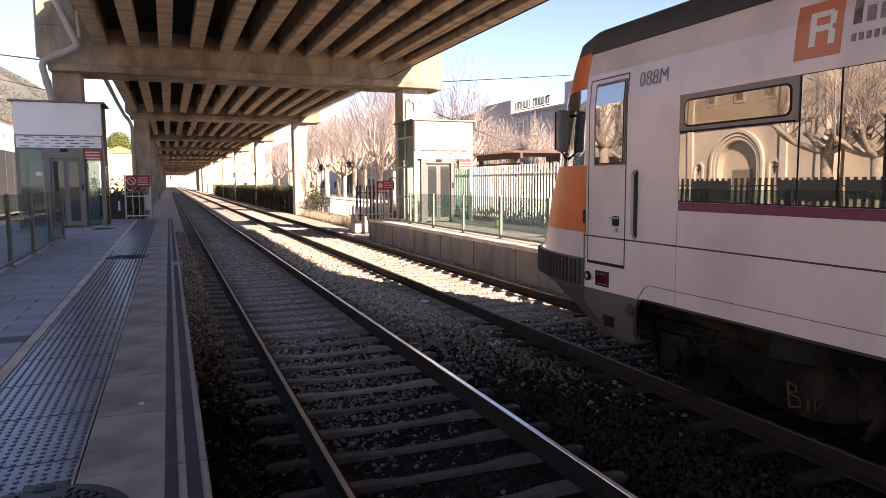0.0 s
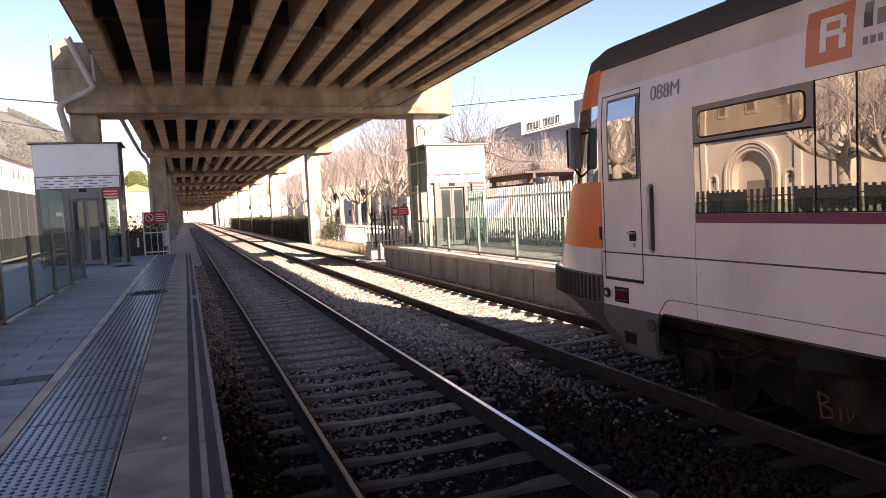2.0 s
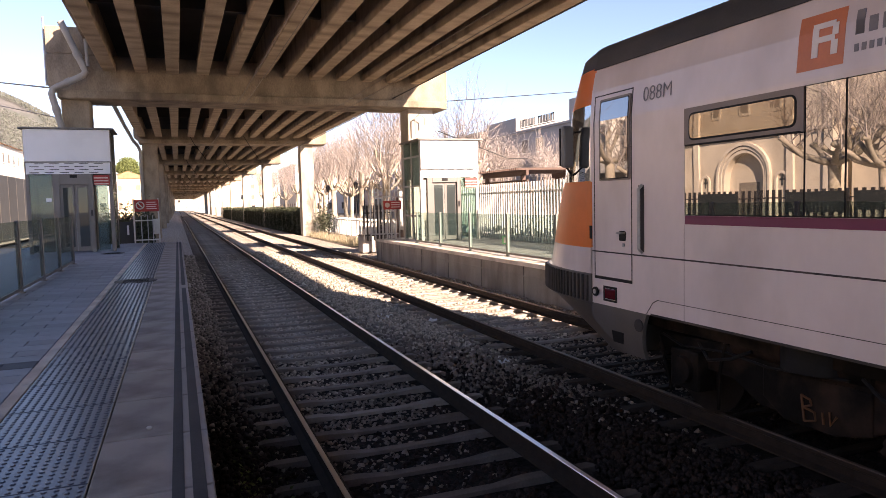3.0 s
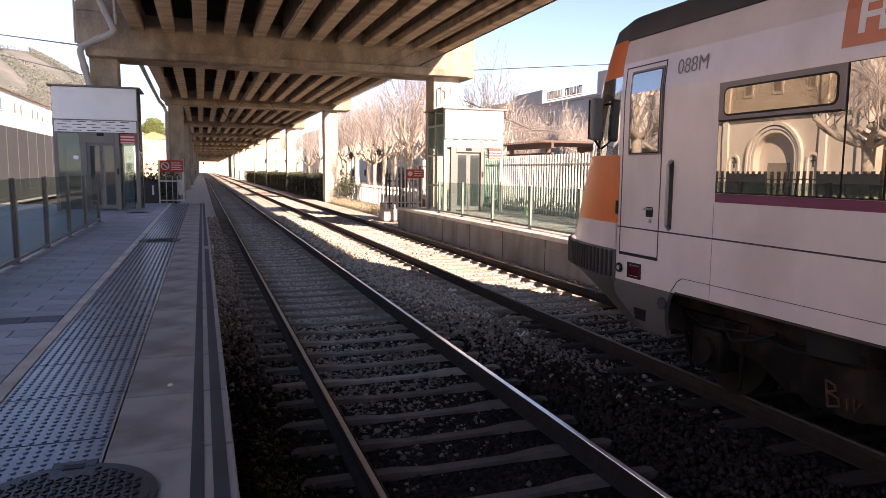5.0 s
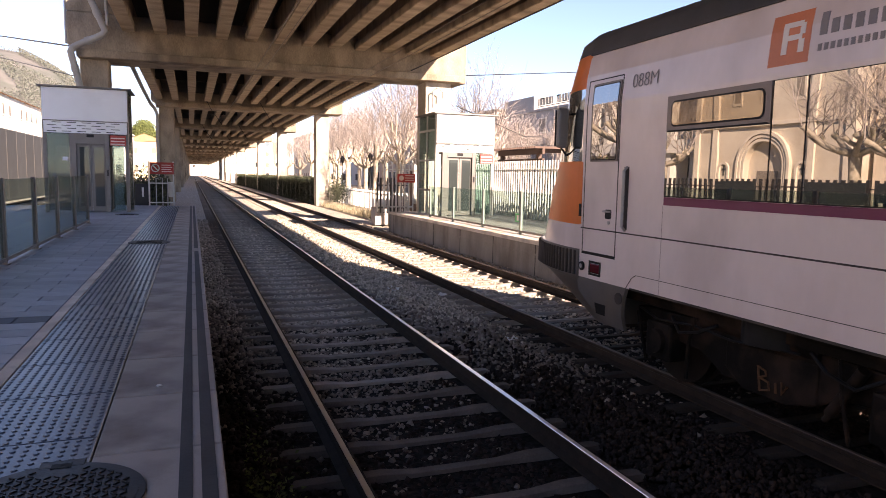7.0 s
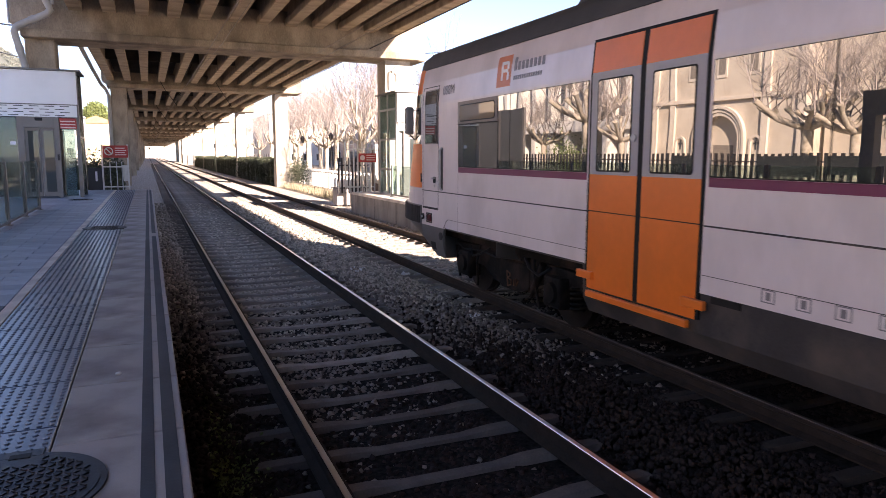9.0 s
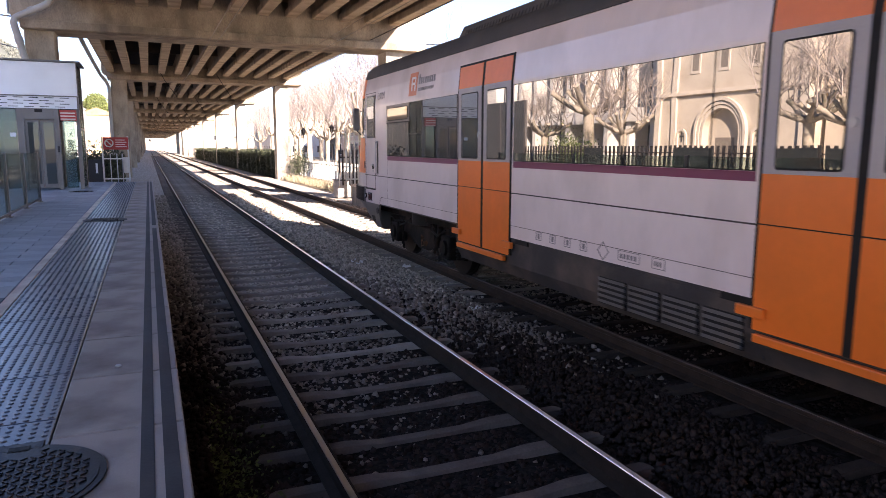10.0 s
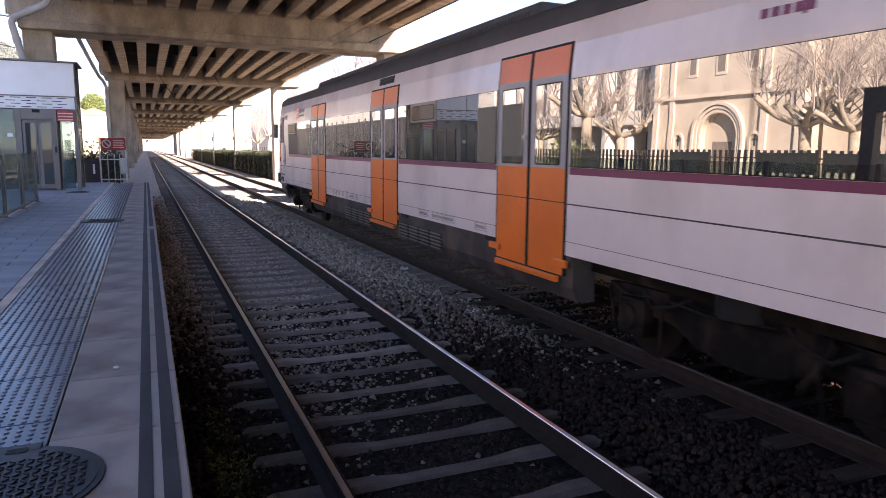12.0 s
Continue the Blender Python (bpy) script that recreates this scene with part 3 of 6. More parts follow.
def side_door(car, ya, yb, side):
    """A double leaf door: orange leaves, grey round the windows, rubber seam, step and handle."""
    d = part("door", hollow(ya - 0.03, yb + 0.03, Z(0.10), Z(2.60), 0.03, 0.012, 0.04, side), BLACK, car, "orange and grey double leaf sliding door")
    mid = (ya + yb) / 2
    part("door_recess", panel(ya, yb, Z(0.10), Z(2.57), 0.008, 0.03, side), BLACK, d)
    for a, b in ((ya, mid - 0.035), (mid + 0.035, yb)):
        part("leaf_lower", panel(a, b, Z(0.10), Z(0.895), 0.016, 0.04, side), TRAINORANGE, d, "orange lower door panel")
        part("leaf_middle", panel(a, b, Z(0.905), Z(1.27), 0.016, 0.04, side), TRAINORANGE, d, "orange door panel")
        part("leaf_surround", panel(a, b, Z(1.27), Z(2.27), 0.016, 0.04, side), TRAINGREY, d, "grey panel round the door window")
        part("leaf_top", panel(a, b, Z(2.27), Z(2.57), 0.016, 0.04, side), TRAINORANGE, d, "orange top door panel")
        part("rubber_frame", panel(a + 0.10, b - 0.10, Z(1.30), Z(2.20), 0.019, 0.03, side, 0.03), BLACK, d)
        part("window", panel(a + 0.115, b - 0.115, Z(1.315), Z(2.185), 0.022, 0.03, side, 0.025), TRAINGLASS, d, "mirror-like tinted window")
    part("seam", panel(mid - 0.035, mid + 0.035, Z(0.10), Z(2.57), 0.012, 0.04, side), BLACK, d, "black rubber seam")
    x = side * (SIDE + 0.016)
    part("button", Shape().tube((x, mid + 0.09, Z(1.62)), (x + side * 0.02, mid + 0.09, Z(1.62)), 0.035, k=14), GALV, d, "round steel door button")
    part("step", Shape().box(min(x, x + side * 0.05), max(x, x + side * 0.05), ya + 0.05, yb - 0.05, Z(0.02), Z(0.085)), TRAINORANGE, d, "orange step bar", bevel=0.008)
    for y in (ya, yb):
        part("guide", Shape().box(min(x, x + side * 0.045), max(x, x + side * 0.045), y - 0.13, y + 0.13, Z(0.20), Z(0.28)), TRAINORANGE, d, bevel=0.008)


def window_band(car, y0, y1, side, panes, hopper=None):
    """A ribbon of flush tinted panes with a purple band below; hopper is a stretch with a framed tilting pane."""
    w = part("window_band", panel(y0, y1, Z(1.285), Z(2.212), 0.006, 0.03, side), BLACK, car, "ribbon of mirror-like tinted windows")
    cuts = sorted([y0] + list(panes) + [y1])
    for a, b in zip(cuts, cuts[1:]):
        if hopper and abs(a - hopper[0]) < 0.02:
            hf = part("hopper_frame", panel(a + 0.006, b - 0.006, Z(1.89), Z(2.21), 0.018, 0.03, side), FRAMEGREY, w, "aluminium frame of the tilting pane")
            part("rubber", panel(a + 0.065, b - 0.065, Z(1.93), Z(2.165), 0.021, 0.02, side, 0.055), BLACK, hf)
            part("tilting_pane", panel(a + 0.08, b - 0.08, Z(1.945), Z(2.15), 0.024, 0.02, side, 0.045), HOPPERGLASS, hf, "amber-tinted tilting pane")
            part("drip_rail", Shape().box(*sorted((side * (SIDE + 0.01), side * (SIDE + 0.032))), a + 0.03, b - 0.03, Z(1.886), Z(1.898)), BLACK, hf)
            part("pane", panel(a + 0.008, b - 0.008, Z(1.295), Z(1.89), 0.010, 0.03, side), TRAINGLASS, w)
        else:
            part("pane", panel(a + 0.008, b - 0.008, Z(1.295), Z(2.205), 0.010, 0.03, side), TRAINGLASS, w)
    part("purple_band", panel(y0, y1, Z(1.208), Z(1.283), 0.004, 0.03, side), TRAINPURPLE, car, "purple stripe under the windows")


def grille(car, y0, y1, side):
    g = part("vent_box", Shape().prism([(side * 1.40, Z(-0.14)), (side * 1.455, Z(0.05)), (side * 1.46, Z(0.30)), (side * 1.1, Z(0.30)), (side * 1.1, Z(-0.14))], "y", y0 - 0.12, y1 + 0.12), SKIRTGREY, car, "dusty grey vent box")
    n = 5
    for k in range(4):
        a = y0 + (y1 - y0) * k / 4 + 0.03
        b = y0 + (y1 - y0) * (k + 1) / 4 - 0.03
        part("slot", panel(a, b, Z(-0.10), Z(0.17), 0.004, 0.02, side), BLACK, g)
        for i in range(n):
            z = Z(-0.085 + i * 0.055)
            x0, x1 = sorted((side * 1.45, side * 1.485))
            # slats lighter than their box: the light they catch is in the colour
            part("slat", Shape().quad_loop([[(x0, a, z), (x1, a, z - 0.012), (x1, a, z + 0.012), (x0, a, z + 0.03)], [(x0, b, z), (x1, b, z - 0.012), (x1, b, z + 0.012), (x0, b, z + 0.03)]]), NOSEGREY, g)


def valance(car, y0, y1, side):
    s = Shape().prism([(side * 1.36, Z(-0.18)), (side * 1.44, Z(-0.02)), (side * 1.455, Z(0.33)), (side * 1.15, Z(0.33)), (side * 1.15, Z(-0.18))], "y", y0, y1)
    part("valance", s, SKIRTGREY, car, "dusty dark grey side skirt")


def bogie(car, yc, wheels, marked=False):
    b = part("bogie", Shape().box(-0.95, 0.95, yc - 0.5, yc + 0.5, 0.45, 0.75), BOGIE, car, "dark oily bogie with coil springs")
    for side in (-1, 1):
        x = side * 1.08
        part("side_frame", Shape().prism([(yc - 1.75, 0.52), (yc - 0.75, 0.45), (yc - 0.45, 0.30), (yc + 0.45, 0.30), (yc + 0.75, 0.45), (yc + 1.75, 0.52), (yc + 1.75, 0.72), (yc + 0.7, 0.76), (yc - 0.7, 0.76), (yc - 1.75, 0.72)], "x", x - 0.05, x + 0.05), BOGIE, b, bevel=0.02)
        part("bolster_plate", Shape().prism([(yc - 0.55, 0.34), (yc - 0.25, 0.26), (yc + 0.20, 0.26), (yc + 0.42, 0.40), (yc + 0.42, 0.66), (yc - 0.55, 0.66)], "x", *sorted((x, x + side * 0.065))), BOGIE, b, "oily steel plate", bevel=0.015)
        sx = x + side * 0.075
        for pts in () if side > 0 or not marked else ([(0.03, 0.515), (0.0, 0.31)], [(0.03, 0.51), (-0.05, 0.49), (-0.06, 0.45), (0.01, 0.42)], [(0.01, 0.42), (-0.09, 0.40), (-0.10, 0.34), (0.0, 0.31)], [(-0.16, 0.42), (-0.17, 0.33)], [(-0.22, 0.44), (-0.23, 0.34), (-0.28, 0.42)]):
            part("spray_mark", Shape().path([(sx, yc + u, h) for u, h in pts], 0.010, 5), GRAFFITI, b, "ochre spray paint marks")
        part("damper", Shape().tube((x + side * 0.10, yc - 0.95, 0.74), (x + side * 0.10, yc - 0.70, 0.34), 0.045, k=12).tube((x + side * 0.10, yc - 0.74, 0.40), (x + side * 0.10, yc - 0.66, 0.28), 0.025, k=10), BOGIE, b, smooth=40)
        part("cable", Shape().path([(x + side * 0.09, yc + 1.65, 0.72), (x + side * 0.14, yc + 1.3, 0.66), (x + side * 0.12, yc + 0.8, 0.70), (x + side * 0.13, yc + 0.3, 0.67), (x + side * 0.1, yc - 0.4, 0.72)], 0.012, 6), BLACK, b)
        part("stay", Shape().path([(x + side * 0.06, yc + 1.72, 0.66), (x + side * 0.12, yc + 1.55, 0.42), (x + side * 0.10, yc + 1.50, 0.20)], 0.020, 6), BOGIE, b)
        part("air_spring", Shape().tube((x, yc - 0.05, 0.72), (x, yc - 0.05, 0.98), 0.26, k=16), BLACK, b, smooth=40)
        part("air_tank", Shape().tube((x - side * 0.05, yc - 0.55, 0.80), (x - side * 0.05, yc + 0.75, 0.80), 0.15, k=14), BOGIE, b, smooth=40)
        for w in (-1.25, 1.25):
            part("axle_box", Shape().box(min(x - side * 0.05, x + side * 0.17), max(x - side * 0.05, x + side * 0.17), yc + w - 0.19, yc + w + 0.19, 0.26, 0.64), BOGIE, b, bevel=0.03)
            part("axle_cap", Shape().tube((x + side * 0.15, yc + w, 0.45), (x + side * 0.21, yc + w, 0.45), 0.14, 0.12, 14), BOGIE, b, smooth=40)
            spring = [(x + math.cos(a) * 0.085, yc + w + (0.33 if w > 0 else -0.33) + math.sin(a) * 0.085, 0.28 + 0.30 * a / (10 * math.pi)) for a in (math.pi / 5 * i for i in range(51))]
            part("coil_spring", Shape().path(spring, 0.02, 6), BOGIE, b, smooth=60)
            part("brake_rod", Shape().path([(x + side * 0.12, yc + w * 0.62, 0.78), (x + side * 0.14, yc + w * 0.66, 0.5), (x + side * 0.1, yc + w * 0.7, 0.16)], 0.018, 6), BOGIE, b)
            part("hose", Shape().path([(x + side * 0.1, yc + w * 0.9, 0.72), (x + side * 0.16, yc + w * 0.75, 0.60), (x + side * 0.15, yc + w * 0.55, 0.66), (x + side * 0.1, yc + w * 0.4, 0.76)], 0.015, 6), BLACK, b)
    for w in (-1.25, 1.25):
        half = [(0.95, 0.20), (0.935, 0.40), (0.933, 0.446), (0.832, 0.452), (0.83, 0.475), (0.80, 0.475), (0.798, 0.10), (0.70, 0.075)]
        turned = [(-u, r) for u, r in half] + half[::-1]
        s = Shape().quad_loop([[(u, r * math.cos(math.pi * i / 16), r * math.sin(math.pi * i / 16)) for i in range(32)] for u, r in turned])
        wheels.append((part("wheelset", s, WHEEL, b, "steel wheelset", smooth=30, at=pose(0, yc + w, 0.45)), yc + w))
    return b


def skirt_plate(side):
    """The skirt below the cab: it tapers inward and downward, and arches up towards the bogie."""
    rings = []
    for i in range(9):
        k = i / 8
        z = Z(0.337 - 0.50 * k)
        x = 1.462 - 0.02 * k - 0.10 * k * k
        rear = 5.36 + 0.17 * math.sin(k * math.pi * 0.5)
        front = 6.31 - 0.42 * max(0.0, k - 0.35) / 0.65
        rings.append([(side * (x - 0.04), rear, z), (side * x, rear, z), (side * x, front, z), (side * (x - 0.04), front, z)])
    return Shape().quad_loop(rings)


def nose(car):
    """The rounded cab end, in bands of paint, glass and plastic."""
    levels = ((-0.28, 0.70, 1.05, 0.55), (0.05, 1.25, 1.30, 0.8), (0.30, 1.82, SIDE - 0.02, 0.9), (0.34, 1.95, SIDE, 0.9), (0.64, 1.92, SIDE, 0.9), (0.66, 1.83, SIDE, 0.9),
              (0.92, 1.71, SIDE, 0.9), (1.28, 1.57, SIDE, 0.9), (1.64, 1.37, SIDE, 0.9), (2.05, 1.25, 1.455, 0.88), (2.45, 1.10, 1.44, 0.86), (2.70, 1.0, 1.40, 0.85), (2.83, 0.93, 1.385, 0.85),
              (2.98, 0.88, 1.345, 0.85), (3.09, 0.78, 1.21, 0.8), (3.17, 0.55, 0.85, 0.6), (3.21, 0.2, 0.3, 0.25))
    def ring(z, b, w, a):
        pts = []
        for i in range(11):
            t = math.pi / 2 * i / 10
            pts.append((-(w - a) - a * math.cos(t), 6.3 + b * math.sin(t), Z(z)))
        full = pts + [(-x, y, zz) for x, y, zz in reversed(pts)]
        return [(-w, 6.28, Z(z))] + full + [(w, 6.28, Z(z))]
    def band(name, z0, z1, material, label, out=0.0):
        rows = [l for l in levels if z0 - 1e-6 <= l[0] <= z1 + 1e-6]
        s = Shape()
        s.quad_loop([ring(z, b + out, w + out, a) for z, b, w, a in rows])
        return part(name, s, material, car, label, smooth=35)
    band("nose_skirt", -0.28, 0.30, NOSEGREY, "grey plastic nose skirt")
    bumper = band("bumper", 0.30, 0.64, NOSEGREY, "ribbed dark grey bumper", 0.015)
    for i in range(34):
        t = math.pi / 2 * (0.015 + 0.985 * i / 33)
        x, y = -(SIDE - 0.9) - 0.925 * math.cos(t), 6.3 + 1.96 * math.sin(t)
        part("rib", Shape().box(-0.012, 0.012, -0.012, 0.012, Z(0.34), Z(0.62)), SKIRTGREY, bumper, at=pose(x, y, 0))
    band("nose_white_band", 0.64, 0.92, TRAINWHITE, "white nose band")
    band("nose_orange_mask", 0.92, 1.64, TRAINORANGE, "glossy orange nose")
    band("windscreen", 1.64, 2.45, CABGLASS, "dark wraparound windscreen")
    band("nose_orange_top", 2.45, 2.83, TRAINORANGE, "orange brow above the windscreen")
    band("nose_roof", 2.83, 3.21, ROOFGREY, "dark grey front roof edge")
    for side in (-1, 1):
        x = side * 1.54
        mir = part("mirror", Shape().box(x - 0.07, x + 0.07, 6.60, 6.68, Z(1.80), Z(2.26)), MIRRORGREY, car, "grey rear-view mirror housing", bevel=0.03)
        part("mirror_back", Shape().box(x - 0.065, x + 0.065, 6.678, 6.71, Z(1.82), Z(2.24)), BLACK, mir, bevel=0.01)
        part("mirror_arm", Shape().path([(side * 1.40, 6.72, Z(2.20)), (side * 1.52, 6.68, Z(2.22))], 0.012, 8), BLACK, mir)
        part("mirror_arm", Shape().path([(side * 1.42, 6.74, Z(1.72)), (side * 1.54, 6.68, Z(1.82))], 0.012, 8), BLACK, mir)
        # tail lamps and covers on the corner
        t = side * (SIDE + 0.012)
        xs = sorted((t, t - side * 0.05))
        part("tail_lamp", Shape().box(xs[0], xs[1], 5.86, 6.04, Z(0.40), Z(0.51)), REDLAMP, car, "dark red tail lamp", bevel=0.01)
        part("tail_lamp_frame", hollow(5.835, 6.065, Z(0.375), Z(0.535), 0.022, 0.009, 0.03, side), BLACK, car)
        part("socket", Shape().tube((t, 6.19, Z(0.46)), (t + side * 0.02, 6.19, Z(0.46)), 0.05, k=16), BLACK, car, "round black socket")
        part("socket_cap", Shape().tube((t + side * 0.02, 6.19, Z(0.46)), (t + side * 0.026, 6.19, Z(0.46)), 0.025, k=12), GALV, car)
        part("corner_stripe", panel(6.27, 6.36, Z(0.93), Z(1.63), 0.006, 0.03, side), TRAINORANGE, car)
        part("vent_cover", panel(6.27, 6.31, Z(1.02), Z(1.16), 0.012, 0.03, side), BLACK, car)
        part("skirt_side", skirt_plate(side), NOSEGREY, car, "grey skirt behind the nose with an arched rear edge", smooth=40)
        part("skirt_cap", Shape().tube((side * 1.455, 5.49, Z(0.20)), (side * 1.468, 5.49, Z(0.20)), 0.062, k=18), SKIRTGREY, car)
        part("skirt_opening", Shape().quad_loop([[(side * (x - 0.03), 5.78 + 0.06 * (z < 0), Z(z)), (side * (x + 0.003), 5.78 + 0.06 * (z < 0), Z(z)), (side * (x + 0.003), 5.99 + 0.02 * (z < 0), Z(z)), (side * (x - 0.03), 5.99 + 0.02 * (z < 0), Z(z))] for z, x in ((0.07, 1.423), (-0.06, 1.384))]), BLACK, car)
        part("rail_guard", Shape().path([(side * 0.95, 5.35, Z(0.1)), (side * 0.9, 5.6, Z(-0.35)), (side * 0.87, 5.62, Z(-0.52))], 0.03, 6), BOGIE, car)
        part("guard_plate", Shape().prism([(5.35, Z(-0.15)), (5.42, Z(-0.15)), (5.25, Z(-0.56)), (5.02, Z(-0.56))], "x", side * 0.84, side * 0.92), BOGIE, car)


def cab_side(car, side):
    d = part("cab_door", hollow(5.58, 6.23, Z(0.62), Z(2.52), 0.012, 0.003, 0.02, side), SKIRTGREY, car, "white cab door with a window and handle")
    part("window_frame", panel(5.60, 6.12, Z(1.63), Z(2.47), 0.012, 0.03, side, 0.02), FRAMEGREY, d)
    part("rubber", panel(5.62, 6.10, Z(1.645), Z(2.45), 0.014, 0.03, side, 0.018), BLACK, d)
    part("window", panel(5.63, 6.09, Z(1.655), Z(2.44), 0.016, 0.03, side, 0.015), TRAINGLASS, d, "tinted cab window")
    part("hatch_seam", panel(5.58, 6.23, Z(0.60), Z(0.625), 0.004, 0.02, side), BLACK, d)
    part("seam", panel(5.58, 6.27, Z(0.884), Z(0.898), 0.004, 0.02, side), SKIRTGREY, car)
    part("seam", panel(4.839, 4.842, Z(0.345), Z(1.205), 0.002, 0.02, side), FRAMEGREY, car)
    t = side * (SIDE + 0.006)
    part("handle_recess", panel(5.68, 5.79, Z(1.02), Z(1.12), 0.006, 0.02, side, 0.02), BLACK, d)
    part("handle", Shape().path([(t, 5.69, Z(1.10)), (t + side * 0.03, 5.70, Z(1.10)), (t + side * 0.03, 5.78, Z(1.10)), (t, 5.79, Z(1.10))], 0.012, 6), GALV, d, "steel door handle")
    part("lock", Shape().tube((t, 5.71, Z(0.98)), (t + side * 0.01, 5.71, Z(0.98)), 0.02, k=10), GALV, d)
    part("grab_rail", Shape().path([(t, 5.42, Z(0.92)), (t + side * 0.04, 5.42, Z(0.96)), (t + side * 0.04, 5.42, Z(1.53)), (t, 5.42, Z(1.57))], 0.016, 8), GALV, car, "vertical steel grab rail")
    part("grab_recess", panel(5.395, 5.475, Z(0.93), Z(1.57), 0.004, 0.02, side), SKIRTGREY, car)


def seams(car, y0, y1, side, stops):
    """Long recessed seams in the body side between the doors."""
    for z, h, m in ((0.884, 0.014, SKIRTGREY), (0.482, 0.005, SKIRTGREY)):
        for a, b in stops:
            part("seam", panel(a, b, Z(z), Z(z + h), 0.003, 0.02, side), m, car, "dark horizontal seam")
    for a, b in stops:
        y = a + 0.004
        part("seam", panel(y, y + 0.005, Z(0.34), Z(1.19), 0.002, 0.02, side), SKIRTGREY, car)


def words(car, side, name, bars, material, out=0.004):
    """Unreadable writing as plain bars: (y0, y1, z0, z1)."""
    s = Shape()
    for b in bars:
        p = panel(*b, out, 0.02, side)
        k = len(s.v)
        s.v += p.v
        s.f += [tuple(i + k for i in f) for f in p.f]
    return part(name, s, material, car)


def stencils(car, side):
    def bars(y, w, z, h, n, gap=0.35):
        step = w / n
        return [(y - step * i - step * (1 - gap), y - step * i, z, z + h) for i in range(n)]
    if side < 0:
        # unit number on the cab side
        cu = bpy.data.curves.new("unit_number", "FONT")
        cu.body, cu.size, cu.extrude, cu.align_x, cu.offset = "088M", 0.20, 0.0015, "LEFT", -0.003
        ob = bpy.data.objects.new("unit_number", cu)
        m = bpy.data.meshes.new_from_object(ob)
        bpy.data.objects.remove(ob)
        m.materials.append(LETTER)
        tilt = math.degrees(math.atan2(0.03, 0.32)) * 0.9
        number = part("unit_number", m, LETTER, car, "grey stencilled unit number",
                      at=pose(-side_x(Z(2.355)) - 0.006, 5.42, Z(2.355), 90 - tilt, 0, -90))
        number.data.transform(Matrix.Diagonal((0.92, 1, 1, 1)))
        # orange square with a white mark and two lines of grey lettering
        part("logo_panel", panel(3.325, 3.69, Z(2.31), Z(2.69), 0.003, 0.02, side), LOGORED, car, "orange-red logo square")
        words(car, side, "logo_mark", [(3.525, 3.575, Z(2.39), Z(2.62)), (3.40, 3.525, Z(2.58), Z(2.62)), (3.375, 3.42, Z(2.52), Z(2.60)), (3.40, 3.525, Z(2.485), Z(2.525)), (3.375, 3.425, Z(2.39), Z(2.485))], LOGOWHITE, 0.006)
        words(car, side, "logo_lettering", bars(3.25, 0.74, Z(2.48), 0.10, 8, 0.36) + [(3.19, 3.25, Z(2.48), Z(2.64))], LETTER)
        words(car, side, "logo_lettering", bars(3.25, 0.68, Z(2.37), 0.05, 13, 0.4), LETTER)
    y = -0.62
    for k in range(4):
        part("stencil_box", hollow(y - 0.30 * k - 0.12, y - 0.30 * k, Z(0.38), Z(0.48), 0.008, 0.003, 0.02, side), LETTER, car)
        words(car, side, "stencil_text", [(y - 0.30 * k - 0.08, y - 0.30 * k - 0.04, Z(0.40), Z(0.46))], LETTER, 0.003)
    c = (-1.92, Z(0.43))
    dia = Shape()
    for a in range(4):
        p, q = (math.cos(a * math.pi / 2), math.sin(a * math.pi / 2)), (math.cos((a + 1) * math.pi / 2), math.sin((a + 1) * math.pi / 2))
        x = side * (SIDE + 0.003)
        dia.quad_loop([[(x, c[0] + p[0] * 0.10, c[1] + p[1] * 0.10), (x, c[0] + p[0] * 0.082, c[1] + p[1] * 0.082), (x - side * 0.01, c[0] + p[0] * 0.082, c[1] + p[1] * 0.082)],
                       [(x, c[0] + q[0] * 0.10, c[1] + q[1] * 0.10), (x, c[0] + q[0] * 0.082, c[1] + q[1] * 0.082), (x - side * 0.01, c[0] + q[0] * 0.082, c[1] + q[1] * 0.082)]])
    part("stencil_diamond", dia, LETTER, car)
    for a, b in ((-2.48, -2.16), (-2.82, -2.65), (-6.82, -6.44), (-7.85, -7.0), (-8.9, -8.55)):
        part("stencil_box", hollow(a, b, Z(0.375), Z(0.475), 0.006, 0.003, 0.02, side), LETTER, car)
        words(car, side, "stencil_text", bars(b - 0.03, b - a - 0.06, Z(0.40), 0.045, max(3, int((b - a) / 0.055)), 0.4), LETTER, 0.003)
    # purple operator lettering
    words(car, side, "operator_lettering", bars(-13.19, 0.48, Z(2.42), 0.07, 5, 0.3) + [(-13.58, -13.55, Z(2.40), Z(2.54))], TRAINPURPLE)


def roof_gear(car, y0, y1):
    s = Shape().quad_loop([[(-1.12, y1, 3.45), (1.12, y1, 3.45), (1.12, y1 - 0.01, 3.5), (-1.12, y1 - 0.01, 3.5)],
                           [(-1.16, y1 - 0.35, 3.45), (1.16, y1 - 0.35, 3.45), (1.02, y1 - 0.35, 3.92), (-1.02, y1 - 0.35, 3.92)],
                           [(-1.16, y0, 3.45), (1.16, y0, 3.45), (1.02, y0, 3.92), (-1.02, y0, 3.92)]])
    g = part("roof_unit", s, ROOFGREY, car, "dark ribbed roof equipment box", bevel=0.02)
    n = int((y1 - y0 - 0.6) / 0.09)
    data = Shape().box(-0.008, 0.008, -0.014, 0.014, 0.06, 0.40).mesh("rib")
    for i in range(n):
        for side in (-1, 1):
            part("rib", data, ROOFGREY, g, at=pose(side * 1.165, y1 - 0.5 - i * 0.09, 3.45, 0, -side * 17, 0))


